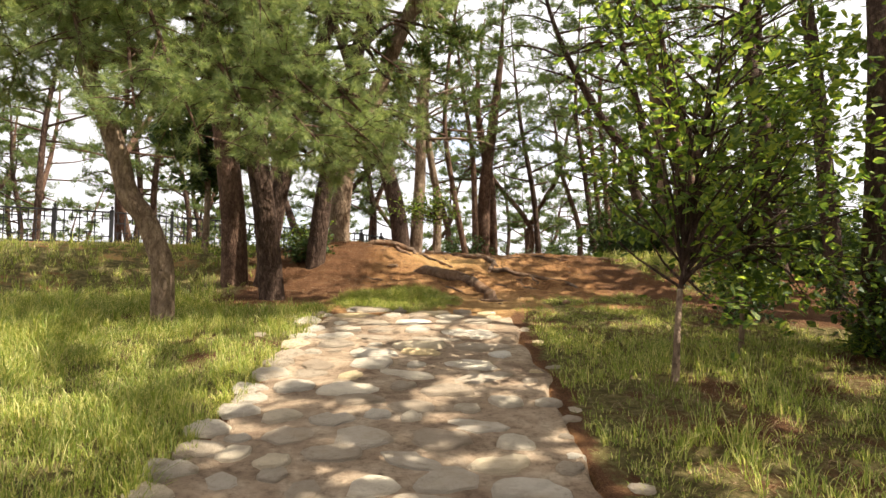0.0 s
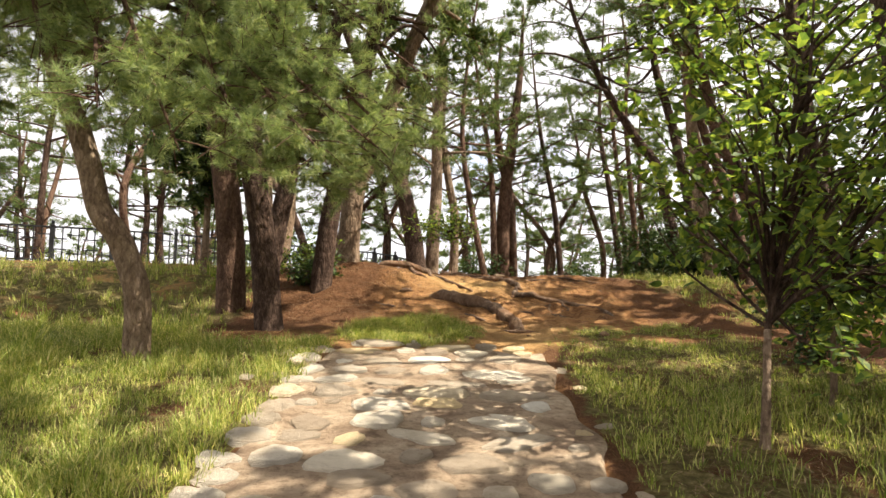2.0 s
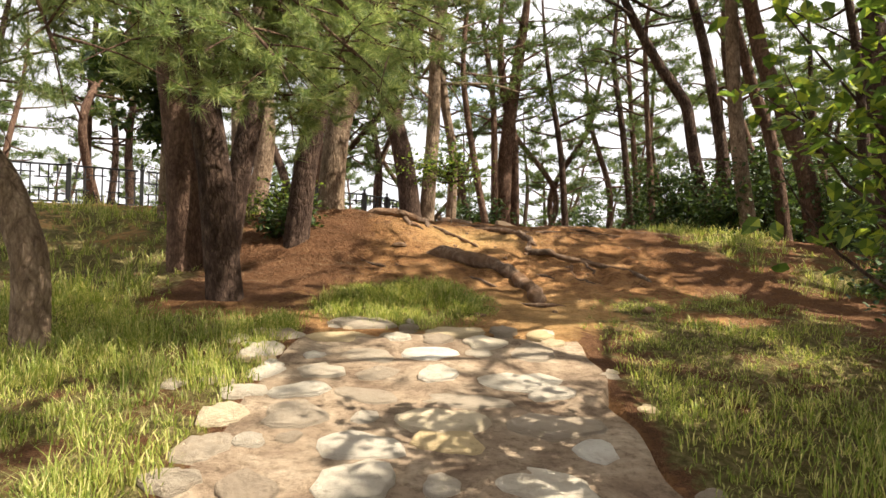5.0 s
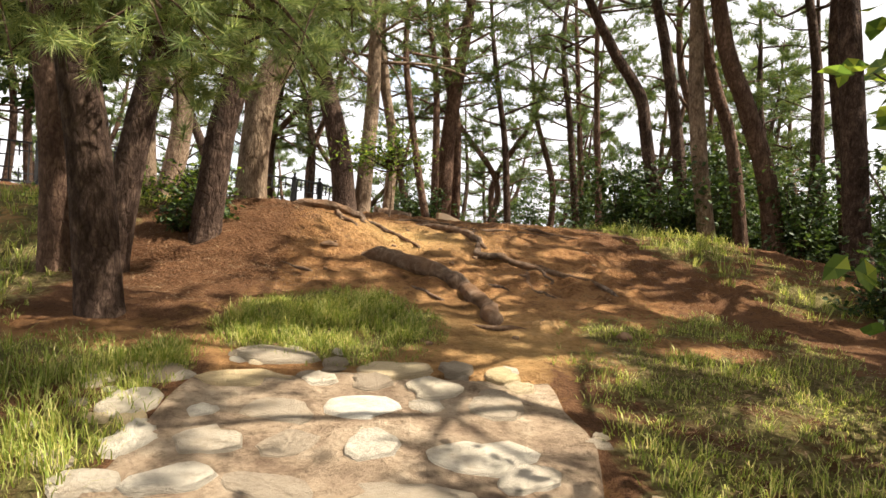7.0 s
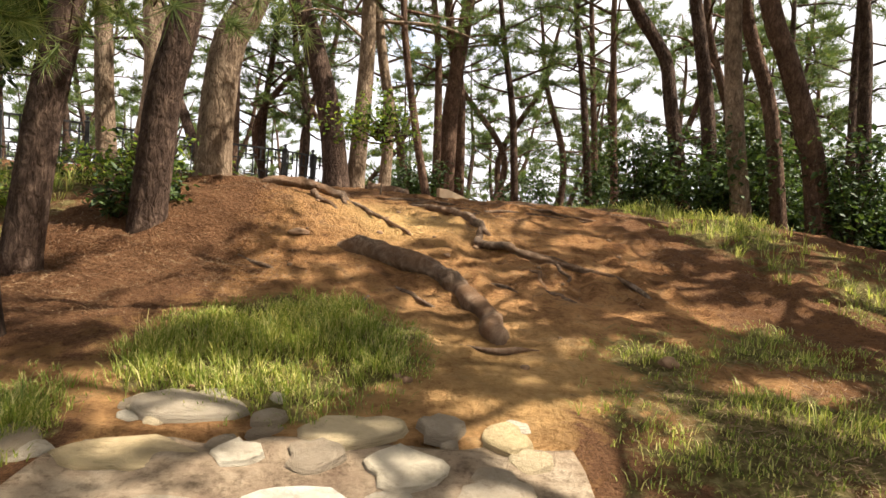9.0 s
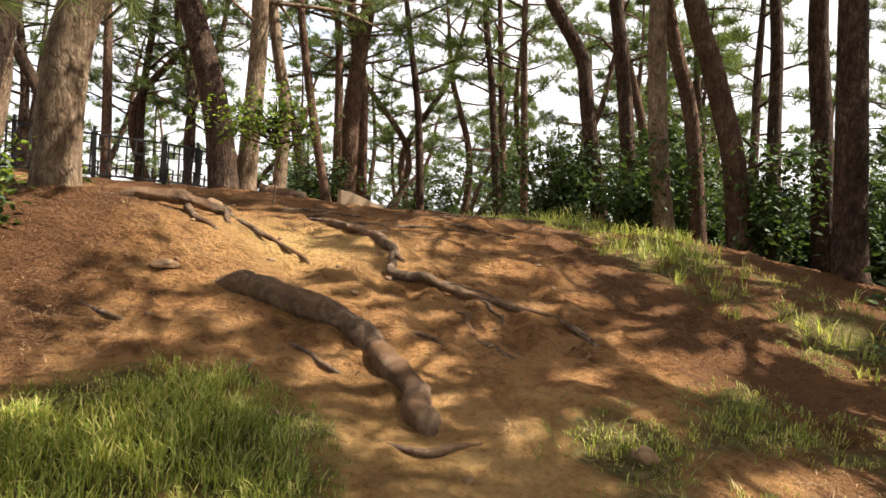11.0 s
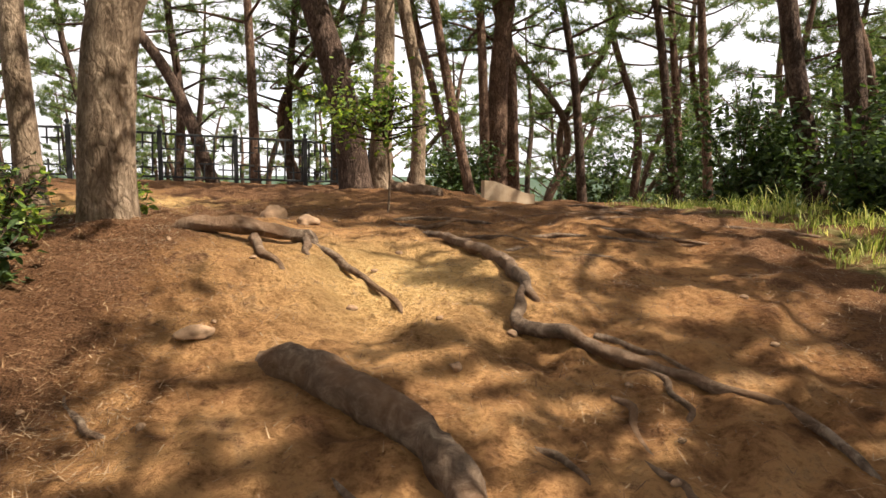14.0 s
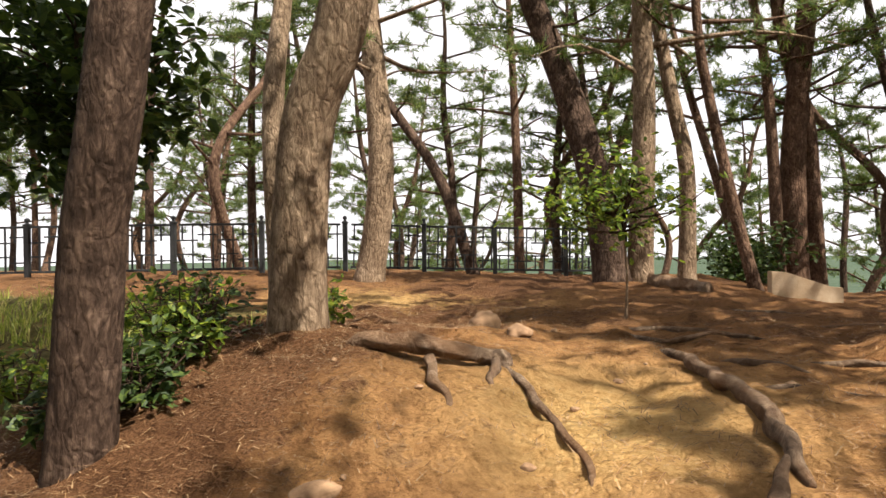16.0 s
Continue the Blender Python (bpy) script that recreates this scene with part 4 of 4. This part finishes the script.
rng0 = np.random.default_rng(31)
cand = [(a, b, ground(a, b)) for a, b, c in zip(rng0.uniform(-3.6, 4, 150000), rng0.uniform(3, 16, 150000), rng0.uniform(0, 1, 150000)) if littered(a, b) > c]
lp = np.array(cand) + (0, 0, 0.006)
ang = rng0.uniform(0, 6.28, len(lp))
d = np.stack([np.cos(ang), np.sin(ang), rng0.normal(size=len(lp)) * 0.2], 1)
s = np.stack([-np.sin(ang), np.cos(ang), np.zeros(len(lp))], 1) * 0.0028
L = rng0.uniform(0.05, 0.11, len(lp))[:, None]
tagged(soup("pine_litter", np.stack([lp - s, lp + s, lp + d * L + (0, 0, 0.004)], 1), LITTER), "fallen dry pine needles strewn over the soil", "pine litter", kind="stuff")

# ---- stone path: mortar bed and single fieldstones ----
PX0, PX1, PY0, PY1 = -1.42, 0.87, -6.0, 8.62
xs, ys = np.linspace(PX0, PX1, 48), np.arange(PY0, PY1 + 0.001, 0.06)


def bed(x, y):
    return height(x, y) + 0.012 + 0.016 * noise.noise((x * 2.2, y * 2.2, 6.0)) + 0.008 * noise.noise((x * 7, y * 7, 2.0))


pv, pf = [], []
for y in ys:
    for i, x in enumerate(xs):
        edge = i in (0, 47)
        wob = (0.07 if i < 24 else 0.16) * noise.noise((y * 1.5, 3.0 if i < 24 else 8.0, 0)) * abs(i - 23.5) / 23.5
        end = 0.35 * noise.noise((x * 2.0, 4.0, 1.0)) * smooth(7.8, 8.6, y)
        pv.append((x + wob, y + end, bed(x, y) - (0.07 if edge or y > PY1 - 0.07 else 0) - 0.05 * smooth(8.2, 8.6, y + 0.35 * noise.noise((x * 2.3, y * 2, 1.0)))))
for j in range(len(ys) - 1):
    for i in range(47):
        pf.append((j * 48 + i, j * 48 + i + 1, (j + 1) * 48 + i + 1, (j + 1) * 48 + i))
path = mesh_object("pavement", pv, pf, MORTAR)
tagged(path, "footpath of pale fieldstones set in sandy mortar", "footpath", kind="structure")


def stone_mesh(seed, kerb=False):
    rng = np.random.default_rng(seed)
    n = 14
    a = np.arange(n) * 2 * math.pi / n + rng.uniform(-0.12, 0.12, n)
    p1, p2, p3 = rng.uniform(0, 6.28, 3)
    r = 0.5 * (1 + 0.10 * np.cos(2 * a + p1) + 0.09 * np.cos(3 * a + p2) + 0.05 * np.cos(5 * a + p3) + rng.normal(size=n) * 0.06)
    verts, faces = [], []
    levels = ((1.04, -1.0), (0.99, 0.1), (0.90, 0.70), (0.55, 1.0)) if kerb else ((1.05, -1.0), (1.0, 0.05), (0.93, 0.72), (0.55, 0.95))
    for s, z in levels:
        verts += [(s * q * math.cos(b), s * q * math.sin(b), z + rng.normal() * (0.14 if z > 0.5 else 0)) for b, q in zip(a, r)]
    verts.append((0, 0, 1.0))
    for k in range(3):
        faces += [(k * n + i, k * n + (i + 1) % n, (k + 1) * n + (i + 1) % n, (k + 1) * n + i) for i in range(n)]
    faces += [(3 * n + i, 3 * n + (i + 1) % n, 4 * n) for i in range(n)]
    me = bpy.data.meshes.new("stone")
    me.from_pydata(verts, [], faces)
    me.shade_smooth()
    me.materials.append(STONE)
    return me


SHAPES = [stone_mesh(k) for k in range(16)]
KERBS = [stone_mesh(50 + k, True) for k in range(6)]
srng = np.random.default_rng(21)
y = 0.6
while y < 8.45:
    deep = srng.uniform(0.22, 0.38)
    x = PX0 + 0.12 + srng.uniform(0, 0.12)
    while x < PX1 - 0.12:
        wide = srng.choice((srng.uniform(0.13, 0.26), srng.uniform(0.26, 0.42), srng.uniform(0.36, 0.56)))
        cx, cy = x + wide / 2, y + deep / 2 + srng.uniform(-0.10, 0.10)
        if cx + wide / 2 < PX1 + 0.05 and srng.uniform() > 0.08:
            st = new("stone", SHAPES[srng.integers(16)])
            st.parent = path
            tilt = math.degrees(math.atan(0.14))
            st.matrix_basis = pose(cx, cy, bed(cx, cy), tilt + srng.normal() * 1.3, srng.normal() * 1.3) @ pose(0, 0, 0, 0, 0, srng.choice((0, 180)) + srng.normal() * 16) @ Matrix.Diagonal((wide * 0.95, min(deep, wide * 1.1), srng.uniform(0.010, 0.032), 1))
        x += wide + srng.uniform(0.01, 0.12)
    y += deep + srng.uniform(0.02, 0.08)
y = 1.0
while y < 8.5:
    size = srng.uniform(0.2, 0.42)
    st = new("kerbstone", KERBS[srng.integers(6)])
    st.parent = path
    cx = -1.41 + srng.normal() * 0.03 - (0.15 if y > 7.4 else 0)
    st.matrix_basis = pose(cx, y + size / 2, height(cx, y) + 0.0, 8, srng.normal() * 4, srng.normal() * 12) @ Matrix.Diagonal((0.29, size, srng.uniform(0.05, 0.085), 1))
    y += size + srng.uniform(0.0, 0.12)
for k in range(38):
    cx, cy = (srng.uniform(-1.95, -1.4), srng.uniform(6.9, 8.7)) if k < 14 else (srng.uniform(-1.2, 0.9), srng.uniform(8.35, 8.95)) if k < 26 else (srng.uniform(0.74, 1.05), srng.uniform(2.0, 8.4))
    size = srng.uniform(0.1, 0.26) if k < 14 else srng.uniform(0.08, 0.17)
    st = new("stone", SHAPES[srng.integers(16)])
    st.parent = path
    st.matrix_basis = pose(cx, cy, ground(cx, cy) - 0.004, 8 + srng.normal() * 4, srng.normal() * 4) @ pose(0, 0, 0, 0, 0, srng.uniform(0, 360)) @ Matrix.Diagonal((size, size * 0.75, srng.uniform(0.015, 0.03), 1))
